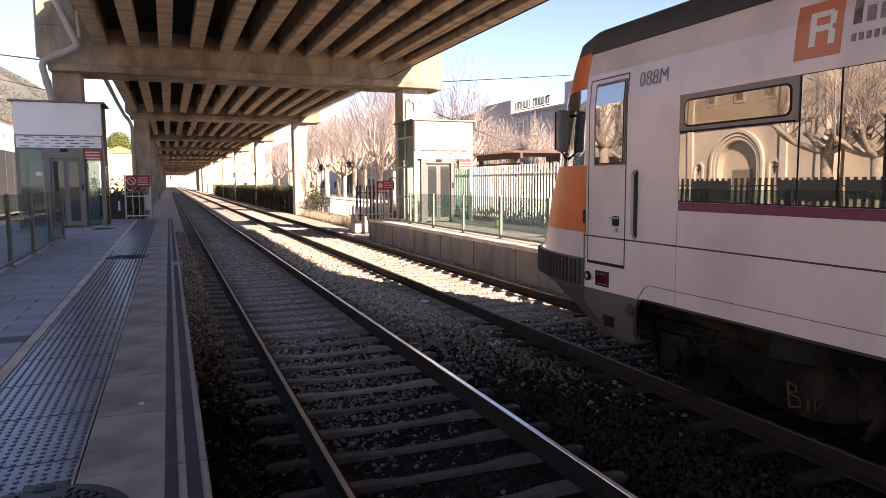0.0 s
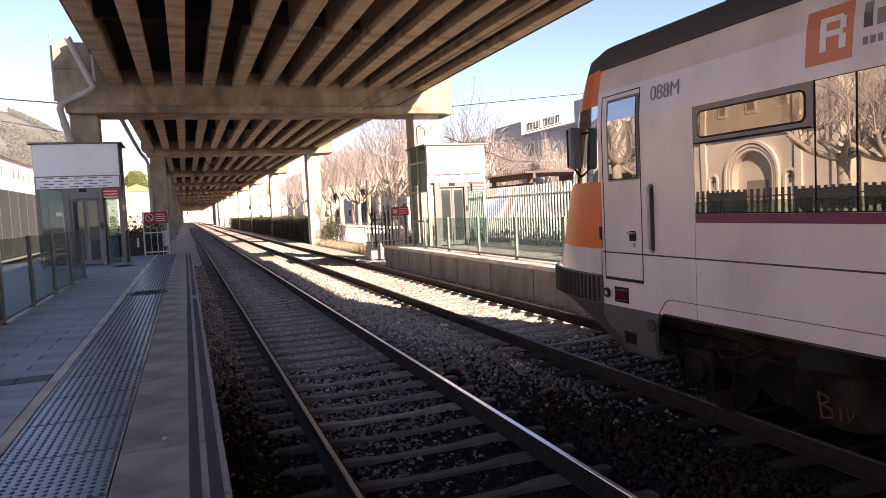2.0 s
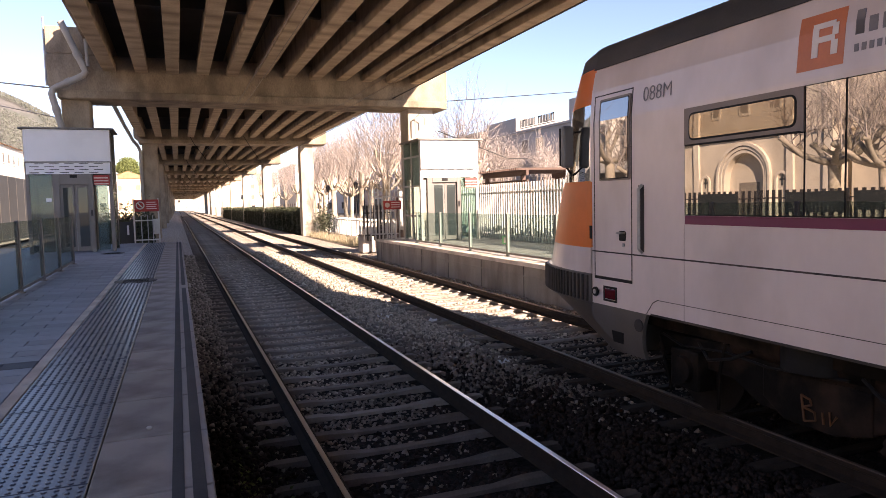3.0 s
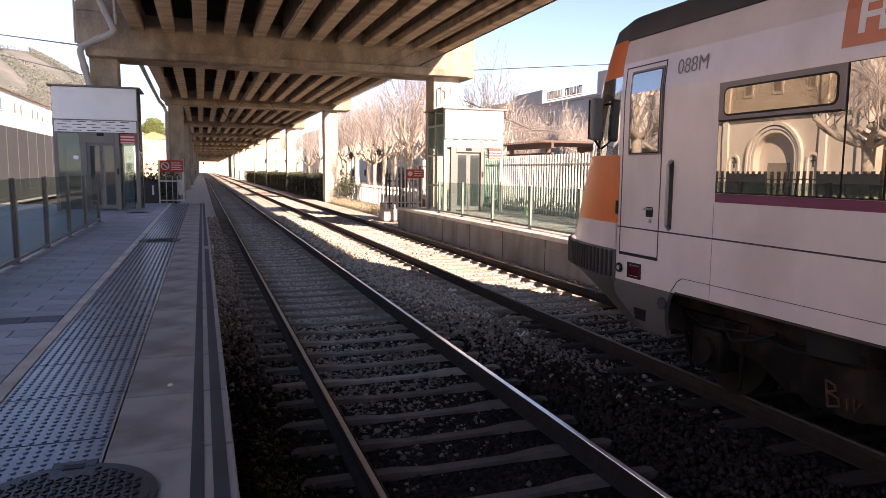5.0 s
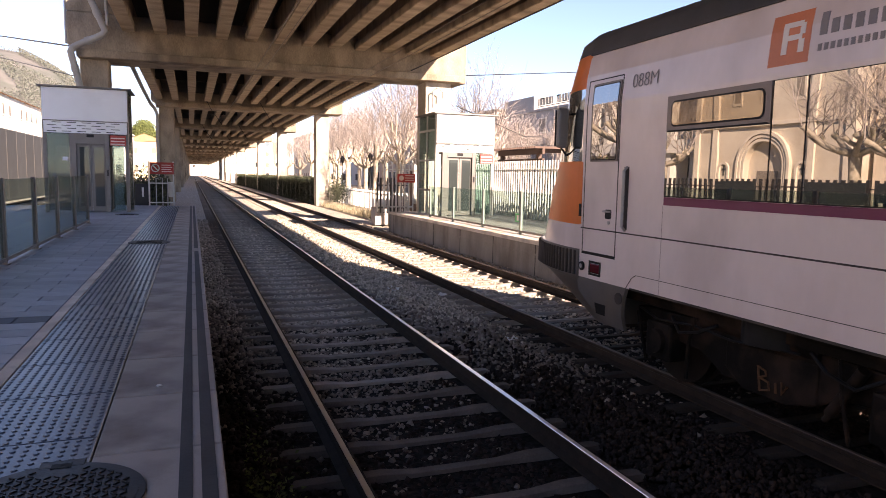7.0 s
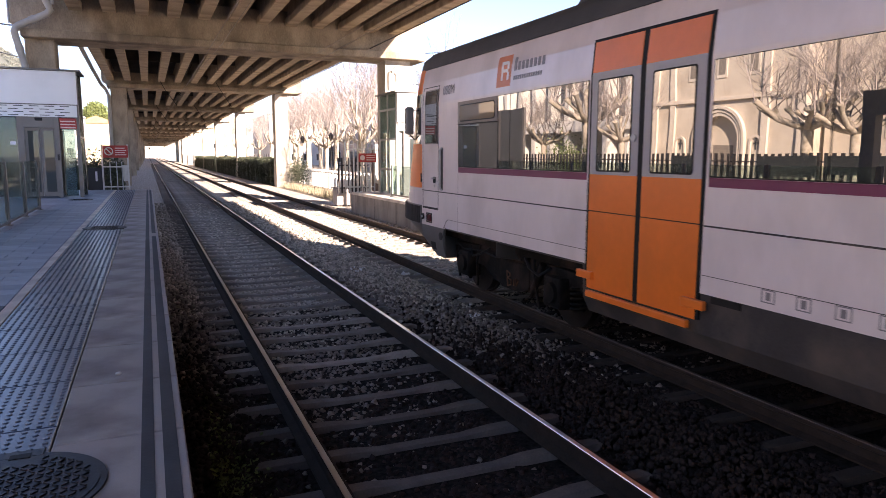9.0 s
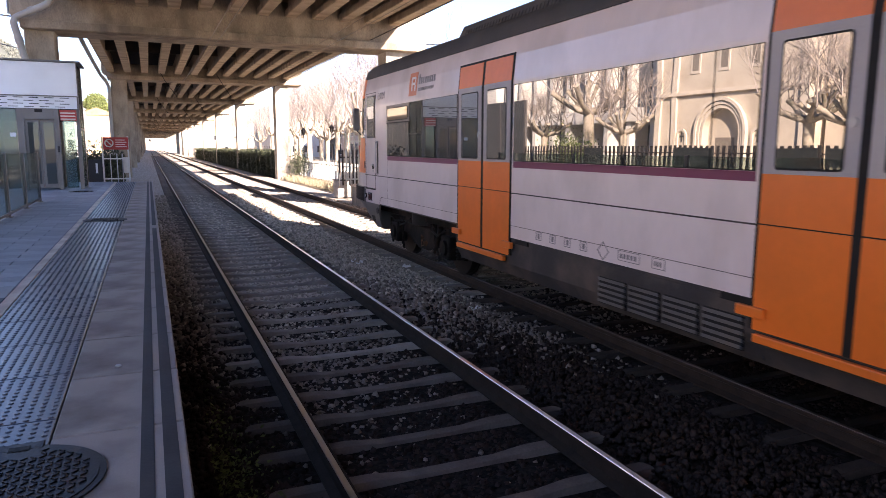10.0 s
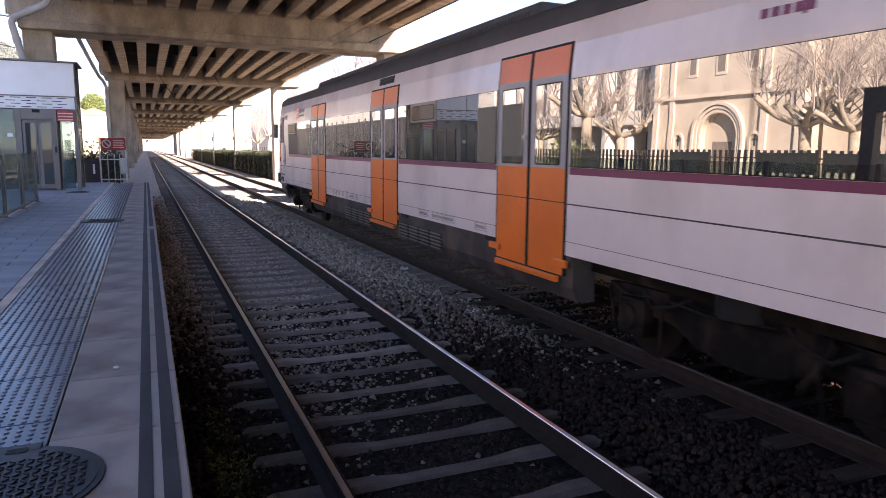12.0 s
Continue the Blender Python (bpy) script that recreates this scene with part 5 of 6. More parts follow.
# ---- trees ----
def plane_tree(seed, height, limbs, twigs, spread, thick=0.22, twig_r=0.011, twig_len=1.0, fan=0.22):
    """A pollarded plane tree: pale trunk, knobbly limbs, sprays of bare twigs."""
    rnd = random.Random(seed)
    t = thing("plane_tree", pose(0, 0, 0), "bare pollarded plane tree with pale bark and knobbly limbs", "tree", "plane trees")
    fork = height * rnd.uniform(0.34, 0.40)
    lean = (rnd.uniform(-0.15, 0.15), rnd.uniform(-0.15, 0.15))
    pts = [(lean[0] * k, lean[1] * k, fork * k) for k in (0, 0.15, 0.5, 0.8, 1.0)]
    part("trunk", Shape().path(pts, [thick * 1.35, thick * 1.05, thick * 0.95, thick, thick * 1.15], 10), BARK, t, smooth=60)
    tips = []
    for i in range(limbs):
        a = 2 * math.pi * (i + rnd.uniform(-0.3, 0.3)) / limbs
        r = spread * rnd.uniform(0.55, 1.0)
        h = fork + height * rnd.uniform(0.06, 0.17)
        base = Vector(pts[-1]) - Vector((0, 0, 0.12))
        mid = base + Vector((math.cos(a) * r * 0.55, math.sin(a) * r * 0.55, (h - fork) * 0.30 + rnd.uniform(-0.1, 0.15)))
        tip = Vector((base.x + math.cos(a) * r, base.y + math.sin(a) * r, h))
        part("limb", Shape().path([base, base.lerp(mid, 0.5) + Vector((0, 0, -0.04)), mid, mid.lerp(tip, 0.6) + Vector((rnd.uniform(-.1, .1), rnd.uniform(-.1, .1), 0)), tip],
                                  [thick * 0.72, thick * 0.55, thick * 0.48, thick * 0.42, thick * 0.55], 8), BARK, t, smooth=60)
        tips += [tip, mid.lerp(tip, 0.6)]
        if rnd.random() < 0.7:
            b2 = mid + Vector((math.cos(a + 0.8) * r * 0.35, math.sin(a + 0.8) * r * 0.35, (h - fork) * rnd.uniform(0.4, 0.9)))
            part("limb", Shape().path([mid, mid.lerp(b2, 0.5) + Vector((0, 0, -0.05)), b2], [thick * 0.42, thick * 0.34, thick * 0.42], 7), BARK, t, smooth=60)
            tips.append(b2)
    s = Shape()

    def shoot(p, d, ln, r, level):
        """A rising shoot that forks into finer ones."""
        q = p + d * ln * 0.5 + Vector((rnd.gauss(0, 0.05), rnd.gauss(0, 0.05), 0)) * ln
        e = q + (d + Vector((rnd.gauss(0, 0.15), rnd.gauss(0, 0.15), 0.12))).normalized() * ln * 0.5
        s.path([p, q, e], [r, r * 0.8, r * 0.55], 4 if level == 0 else 3)
        if level == 2:
            return
        for m in range(forks[level]):
            o = p.lerp(q, rnd.uniform(0.5, 1.0)) if m % 2 else q.lerp(e, rnd.uniform(0.1, 1.0))
            nd = (d * 0.8 + Vector((rnd.gauss(0, fan * 2.0), rnd.gauss(0, fan * 2.0), rnd.gauss(0.12, 0.22)))).normalized()
            shoot(o, nd, ln * rnd.uniform(0.4, 0.75), max(r * 0.5, twig_r * 0.45), level + 1)

    forks = (5, 4)
    for k in range(twigs // 9):
        d = Vector((rnd.gauss(0, fan * 1.3), rnd.gauss(0, fan * 1.3), 1.0)).normalized()
        shoot(Vector(tips[k % len(tips)]), d, height * rnd.uniform(0.22, 0.42) * twig_len, twig_r * 2.4, 0)
    m = bpy.data.meshes.new("twigs")
    m.from_pydata(s.v, [], s.f)
    tagged(part("twig_spray", m, TWIG, t, "spray of fine bare twigs"), kind="stuff")
    return t


TREES = [plane_tree(11, 9.5, 6, 260, 1.5, twig_r=0.012), plane_tree(12, 10.5, 5, 280, 1.7, twig_r=0.012), plane_tree(13, 8.8, 7, 260, 1.5, twig_r=0.012), plane_tree(14, 6.6, 8, 340, 2.2, thick=0.19, twig_r=0.010, twig_len=0.75, fan=0.4)]
spots = [(16.5, 82.0), (16.2, 76.0), (16.6, 69.0), (16.0, 63.0), (15.2, 52.0), (17.5, 40.5), (16.3, 91.0), (16.4, 101.0), (16.4, 113.0), (16.4, 128.0),
         (22.3, 96.0), (22.0, 110.0), (20.5, 47.0), (27.0, 55.0), (28.0, 86.0), (28.5, 104.0), (33.0, 62.0), (33.0, 50.0), (31.0, 44.0), (34.0, 76.0), (18.5, 56.0), (19.0, 88.0), (24.5, 50.0), (25.0, 93.0), (36.0, 58.0), (36.0, 70.0), (36.5, 46.0), (30.5, 78.0), (36.0, 84.0), (13.8, 47.0), (19.5, 100.0), (23.0, 122.0), (28.0, 120.0), (17.0, 145.0), (20.0, 165.0), (29.0, 62.0), (33.5, 92.0), (27.5, 47.0), (24.0, 41.5)]
for i, (x, y) in enumerate(spots):
    m = pose(x, y, -0.8, 0, 0, RND.uniform(0, 360))
    if i < 3:
        TREES[i].matrix_world = m
    else:
        grown = copy_thing(TREES[i % 3], m)
        k = RND.uniform(0.95, 1.1) if x < 18 else RND.uniform(0.58, 0.72) if x / y > 0.40 else RND.uniform(1.1, 1.4)
        grown.scale = (k, k, k * 1.05)
street_spots = [(-20.5, 36.8), (-19.5, 22.3), (-19.0, 19.6), (-20.0, 16.0), (-22.5, 50.0), (-20.0, 61.0), (-23.3, 44.6)]
for i, (x, y) in enumerate(street_spots):
    k = (1.3, 1.1, 1.0, 1.1, 1.0, 1.0, 1.6)[i]
    m = pose(x, y, -0.35, 0, 0, 60 * i) @ Matrix.Diagonal((k, k, k, 1))
    if i == 0:
        TREES[3].matrix_world = m
    else:
        copy_thing(TREES[3], m)


def leaf_mass(name, label, category, material, count, inside, size, at=None, seed=5, parent=None):
    """Many small tilted leaf plates filling a form."""
    rng = random.Random(seed)
    s = Shape()
    for _ in range(count):
        p = Vector(inside(rng))
        u = Vector((rng.gauss(0, 1), rng.gauss(0, 1), rng.gauss(0, 1))).normalized()
        w = u.orthogonal().normalized()
        k = size * rng.uniform(0.6, 1.4)
        b = len(s.v)
        s.v += [tuple(p - u * k), tuple(p + w * k * 0.5), tuple(p + u * k), tuple(p - w * k * 0.5 + u.cross(w) * k * 0.2)]
        s.f.append((b, b + 1, b + 2, b + 3))
    m = bpy.data.meshes.new(name)
    m.from_pydata(s.v, [], s.f)
    if parent is None:
        m.materials.append(material)
        return tagged(new(name, m), label, category, kind="stuff")
    return part(name, m, material, parent, label)


def on_box(x0, x1, y0, y1, z0, z1):
    def pick(r):
        x, y, z = r.uniform(x0, x1), r.uniform(y0, y1), r.uniform(z0, z1)
        k = r.random()
        wob = 0.08 * math.sin(y * 2.1) + 0.07 * math.sin(y * 5.3 + x)
        if k < 0.5:
            x = x0 + wob * 0.6 + r.uniform(0, 0.12)
        elif k < 0.8:
            z = z1 + wob - r.uniform(0, 0.12)
        elif k < 0.9:
            y = y0 + r.uniform(0, 0.15)
        return x, y, z
    return pick


for a, b in ((54.6, 78.2), (79.8, 103.0), (105.0, 150.0)):
    h = thing("hedge", pose(0, 0, 0), "dark clipped hedge between the piers", "hedge", "hedges")
    part("core", Shape().box(8.95, 9.9, a + 0.1, b - 0.1, -1.0, 0.98), LEAF, h)
    leaf_mass("leaves", "small dark leaves", "", LEAF, 9000, on_box(8.75, 10.0, a, b, -0.95, 1.12), 0.07, parent=h, seed=int(a))
# invented hedge, a dark filling behind the slats
bh = thing("hedge", pose(0, 0, 0), "made-up dark hedge behind the white slatted fence", "hedge")
part("core", Shape().box(12.5, 13.0, 8, 36, -0.8, 1.7), LEAF, bh)
leaf_mass("leaves", "small dark leaves", "", LEAF, 6000, on_box(12.3, 13.1, 8, 36, -0.6, 1.85), 0.08, parent=bh, seed=77)
bush = thing("bush", pose(0, 0, 0), "dark bush beside the pier", "bush")
leaf_mass("leaves", "dark leaves", "", LEAF, 1600, lambda r: (10.3 + r.gauss(0, 0.35), 52.0 + r.gauss(0, 0.6), 0.1 + r.gauss(0, 0.5)), 0.07, parent=bush, seed=4)
lowhedge = thing("hedge", pose(0, 0, 0), "dark overgrown hedge behind the cabinet", "hedge")
part("core", Shape().box(-4.4, -1.5, 35.3, 35.9, -0.8, 0.95), LEAF, lowhedge)
leaf_mass("leaves", "dark leaves", "", LEAF, 3500, lambda r: (r.uniform(-4.6, -1.2), 35.5 + r.gauss(0, 0.5), 0.5 + r.gauss(0, 0.42)), 0.09, parent=lowhedge, seed=9)

weeds = thing("weeds", pose(0, 0, 0), "small green weeds at the foot of the platform", "weeds")
leaf_mass("leaves", "small green leaves", "", PINE, 900, lambda r: (0.16 + abs(r.gauss(0, 0.14)), 4.2 + r.gauss(0, 0.8), -0.80 + abs(r.gauss(0, 0.08))), 0.018, parent=weeds, seed=3)


def grass_tufts():
    rng = random.Random(21)
    s = Shape()
    for _ in range(2600):
        x, y = 9.0 + abs(rng.gauss(0, 0.8)), rng.uniform(37, 52)
        h = rng.uniform(0.12, 0.5)
        a = rng.uniform(0, 6.28)
        b = len(s.v)
        s.v += [(x, y, -0.98), (x + 0.03 * math.cos(a), y + 0.03 * math.sin(a), -0.98), (x + rng.gauss(0, 0.12), y + rng.gauss(0, 0.12), -0.95 + h)]
        s.f.append((b, b + 1, b + 2))
    m = bpy.data.meshes.new("dry_grass")
    m.from_pydata(s.v, [], s.f)
    m.materials.append(DRYGRASS)
    tagged(new("dry_grass", m), "dry yellow grass tufts beside the track", "grass", kind="stuff")


grass_tufts()
lf = thing("low_fence", pose(0, 0, 0), "low fence of pale concrete posts with a rail", "fence")
for i in range(26):
    part("post", Shape().box(11.0 + 0.02, 11.0 + 0.16, 36.5 + i * 0.75, 36.62 + i * 0.75, -0.8, 0.45), HOUSEWHITE, lf)
part("rail", Shape().box(11.05, 11.11, 36.4, 56, 0.25, 0.31), GALV, lf)
for y in (55.0, 66.0):
    lp = thing("street_lamp", pose(13.6, y, -0.8), "dark old-style lantern street lamp", "street lamp", "street lamps")
    part("pole", Shape().tube((0, 0, 0), (0, 0, 3.4), 0.06, 0.04, 10), DARKFENCE, lp)
    part("lantern", Shape().quad_loop([[(r * math.cos(a), r * math.sin(a), z) for a in (0, 1.05, 2.1, 3.14, 4.19, 5.24)] for r, z in ((0.10, 3.4), (0.22, 3.85), (0.05, 4.05))]), DARKFENCE, lp)


# ---- buildings ----
def house(label, x0, x1, y0, y1, z0, z1, wall, faces="+x", storeys=3, bay=3.0, roof="flat", win=(1.0, 1.4), shutters=True, category="house", fill=0.85, seed=1):
    """A building with storeys of recessed windows on the named faces and a roof."""
    rnd = random.Random(seed)
    h = thing("house" if category == "house" else category.replace(" ", "_"), pose(0, 0, 0), label, category)
    part("wall", Shape().box(x0, x1, y0, y1, z0 - 1, z1), wall, h)
    if roof == "flat":
        part("roof", Shape().box(x0 - 0.2, x1 + 0.2, y0 - 0.2, y1 + 0.2, z1, z1 + 0.25), wall, h)
    else:
        xm = (x0 + x1) / 2
        part("roof", Shape().prism([(x0 - 0.4, z1), (x1 + 0.4, z1), (xm, z1 + (x1 - x0) * 0.22)], "y", y0 - 0.3, y1 + 0.3), TILE, h, "terracotta tiled roof")
    fh = (z1 - z0) / storeys
    for face in faces.split():
        horizontal = face[1] == "x"
        a, b = (y0, y1) if horizontal else (x0, x1)
        n = max(1, int((b - a) / bay))
        for s in range(storeys):
            for i in range(n):
                if rnd.random() > fill:
                    continue
                c = a + (b - a) * (i + 0.5) / n
                zc = z0 + fh * (s + 0.5)
                w, hh = win[0] / 2, win[1] / 2
                def slab(u0, u1, w0, w1, d0, d1):
                    o = {"+x": x1, "-x": x0, "+y": y1, "-y": y0}[face]
                    sg = 1 if face[0] == "+" else -1
                    p, q = sorted((o + sg * d0, o + sg * d1))
                    return Shape().box(p, q, u0, u1, w0, w1) if horizontal else Shape().box(u0, u1, p, q, w0, w1)
                fr = part("window", slab(c - w - 0.09, c + w + 0.09, zc - hh - 0.09, zc + hh + 0.09, -0.02, 0.05), HOUSEWHITE, h)
                part("pane", slab(c - w, c + w, zc - hh, zc + hh, 0.0, 0.056), PANEGLASS if rnd.random() < 0.6 or not shutters else SHUTTER, fr)
                part("sill", slab(c - w - 0.14, c + w + 0.14, zc - hh - 0.15, zc - hh - 0.09, 0.0, 0.14), HOUSEWHITE, fr)
    return h


def hotel():
    h = house("long grey hotel block with roof lettering behind the trees", 38.5, 58, 26, 84, -0.8, 9.3, HOTELWALL, "-x -y", 3, 3.4, win=(1.6, 1.5), category="hotel building", seed=2)
    part("roof_block", Shape().box(38.4, 46, 74.2, 82.5, 9.3, 11.2), HOTELWALL, h)
    part("roof_block", Shape().box(38.4, 52, 30, 62.2, 9.3, 11.7), HOTELWALL, h)
    # the sign as a row of plain strokes on a rail
    strokes = ("lr", "lrt", "lr", "lrb", "lr", "", "lrt", "lr", "lrb", "lr", "lrt")
    for i, kinds in enumerate(strokes):
        y1, y0 = 73.3 - 0.72 * i, 73.3 - 0.72 * i - 0.52
        letter = Shape()
        for k in kinds:
            box = {"l": (y1 - 0.12, y1, 9.95, 10.8), "r": (y0, y0 + 0.12, 9.95, 10.8), "t": (y0, y1, 10.68, 10.8), "b": (y0, y1, 9.95, 10.07), "m": (y0, y1, 10.3, 10.42)}[k]
            letter.box(38.5, 38.62, *box)
        if kinds:
            part("sign_letter", letter, DARKINK, h)
    part("sign_rail", Shape().box(38.55, 38.6, 65.2, 73.5, 9.78, 9.86), DARKINK, h)

hotel()
house("long brown building with dark openings behind the tree row", 39, 56, 86, 170, -0.8, 10.5, BROWNWALL, "-x -y", 3, 3.2, win=(1.8, 2.3), seed=4)
house("white house at the far end of the line", 24, 36, 150, 175, -0.8, 10.0, HOUSEWHITE, "-x -y", 3, 3.0, seed=5)
house("cream house at the far end of the line", 14, 26, 215, 240, -0.8, 12.0, HOUSECREAM, "-x -y", 4, 3.0, seed=6)
house("white shop pavilion under the trees", 30, 38, 84, 96, -0.8, 3.0, HOUSEWHITE, "-x -y", 1, 2.6, win=(2.0, 2.2), seed=7)
# invented block that closes the view where an arch bridge stands
house("made-up building in place of the arch bridge at the line's end", -14, 12, 455, 475, -0.8, 11.0, BROWNWALL, "-y", 3, 4.0, seed=8)
for i, (x0, x1, y0, y1, z, m) in enumerate(((-40, -24, 100, 135, 11.5, HOUSEWHITE), (-32, -20, 137, 165, 11.5, HOUSEWHITE), (-60, -46, 95, 120, 13, HOUSEWHITE), (-24, -15, 175, 195, 15.5, HOUSECREAM), (-15.5, -7, 190, 205, 9.0, HOUSECREAM), (-19, -12, 150, 166, 9.0, HOUSEWHITE))):
    house("sunlit pale house on the slope above the railway", x0, x1, y0, y1, -0.4, z, m, "-y +x", max(2, int(z / 3.4)), 3.2, roof="flat" if i % 2 else "tile", seed=20 + i)


def hill():
    s = Shape()
    nx, ny = 46, 26
    for j in range(ny + 1):
        for i in range(nx + 1):
            x, y = -420 + 400 * i / nx, 210 + 420 * j / ny
            u = max(0.0, min(1.0, (-28 - x) / 55))
            g = max(0.0, min(1.0, (y - 215) / 190))
            z = (8 + 57 * u ** 0.58 + 0.05 * max(0, -110 - x)) * g * min(1.0, u * 6)
            z += 7 * noise.noise(Vector((x * 0.018, y * 0.018, 0))) * g * u + 2.4 * noise.noise(Vector((x * 0.07, y * 0.07, 3))) * g * u
            s.v.append((x, y, z - 0.6))
    s.f = [(j * (nx + 1) + i, j * (nx + 1) + i + 1, (j + 1) * (nx + 1) + i + 1, (j + 1) * (nx + 1) + i) for j in range(ny) for i in range(nx)]
    solid("hill", s, HILLSIDE, "dry wooded hillside above the town", "hill", "structure", smooth=80)
    rng = random.Random(8)
    def tufts(r):
        while True:
            x, y = r.uniform(-260, -45), r.uniform(300, 430)
            u, g = max(0.0, min(1.0, (-28 - x) / 55)), max(0.0, min(1.0, (y - 215) / 190))
            z = (8 + 57 * u ** 0.58 + 0.05 * max(0, -110 - x)) * g * min(1.0, u * 6) + 7 * noise.noise(Vector((x * 0.018, y * 0.018, 0))) * g * u
            if noise.noise(Vector((x * 0.03, y * 0.03, 9))) > -0.05:
                return x, y, z + r.uniform(-0.5, 2.0)
    leaf_mass("hill_scrub", "grey-green scrub and pines on the hillside", "scrub", SCRUB, 60000, tufts, 0.42, seed=33)


hill()


def pine():
    p = thing("umbrella_pine", pose(-11.8, 200, 0), "rounded green umbrella pine above the roofs", "tree")
    part("trunk", Shape().path([(0, 0, -0.5), (0.2, 0, 6), (0, 0, 12)], [0.35, 0.28, 0.2], 8), BARK, p)
    def crown(r):
        while True:
            v = Vector((r.uniform(-1, 1), r.uniform(-1, 1), r.uniform(-0.35, 1)))
            if 0.55 < v.length < 1.0 + 0.12 * math.sin(v.x * 9) * math.cos(v.y * 8):
                return v.x * 3.0, v.y * 3.0, 11.4 + v.z * 3.6
    leaf_mass("crown", "dense rounded green crown", "", PINE, 6000, crown, 0.22, parent=p, seed=2)


pine()

# ---- beyond the third track ----
nb = thing("noise_barrier", pose(-12.6, 0, 0), "grey panelled noise barrier with steel posts", "noise barrier")
for i in range(28):
    y = 36.0 + i * 3.0
    part("panel", Shape().box(-0.06, 0.06, y + 0.10, y + 2.90, -0.9, 4.25), BARRIER, nb)
    part("post", Shape().box(-0.06, 0.066, y - 0.09, y + 0.09, -0.9, 4.27), POSTSTEEL, nb)
slat_fence("dark slatted steel fence along the street", "y", -12.5, -6.0, 35.8, -0.5, 1.56, 0.30, 0.13, DARKFENCE)
for y0, y1, z0 in ((20.9, 23.1, 0.62), (16.2, 18.6, 0.75), (13.6, 15.9, 0.85), (28.0, 29.5, 0.7), (10.2, 12.6, 0.7)):
    b = thing("fence_banner", pose(-12.42, 0, 0), "dark grey banner tied to the slatted fence", "banner", "banners on the fence")
    part("cloth", Shape().box(0.0, 0.015, y0, y1, z0, 1.47), BANNER, b)
    part("print", Shape().box(0.016, 0.02, y0 + 0.3, y0 + 1.0, z0 + 0.28, z0 + 0.36), BARRIER, b)
solid("street", Shape().box(-27.2, -13.2, -60, 140, -0.5, -0.32), ASPHALT, "sunlit pale paved street beyond the fence", "street", "structure")
tot = thing("portal_stand", pose(-6.2, 10.3, 0), "dark steel portal frame on the platform", "frame")
part("upright", Shape().box(-0.12, 0.12, -0.45, -0.15, 0, 2.85), ROOFCAP, tot)
part("upright", Shape().box(-0.12, 0.12, -2.9, -2.6, 0, 2.85), ROOFCAP, tot)
part("head", Shape().box(-0.14, 0.14, -2.9, -0.15, 2.35, 2.85), ROOFCAP, tot)


def arch_ring(x, yc, zc, r0, r1, depth, material, parent, name="arch_moulding"):
    s = Shape()
    n = 16
    rings = []
    for i in range(n + 1):
        a = math.pi * i / n
        rings.append([(xx, yc + r * math.cos(a), zc + r * math.sin(a)) for r, xx in ((r0, x), (r1, x), (r1, x + depth), (r0, x + depth))])
    s.quad_loop(rings)
    for sg in (-1, 1):
        ya, yb = sorted((yc + sg * r0, yc + sg * r1))
        s.box(x, x + depth, ya, yb, -0.4, zc)
    part(name, s, material, parent)


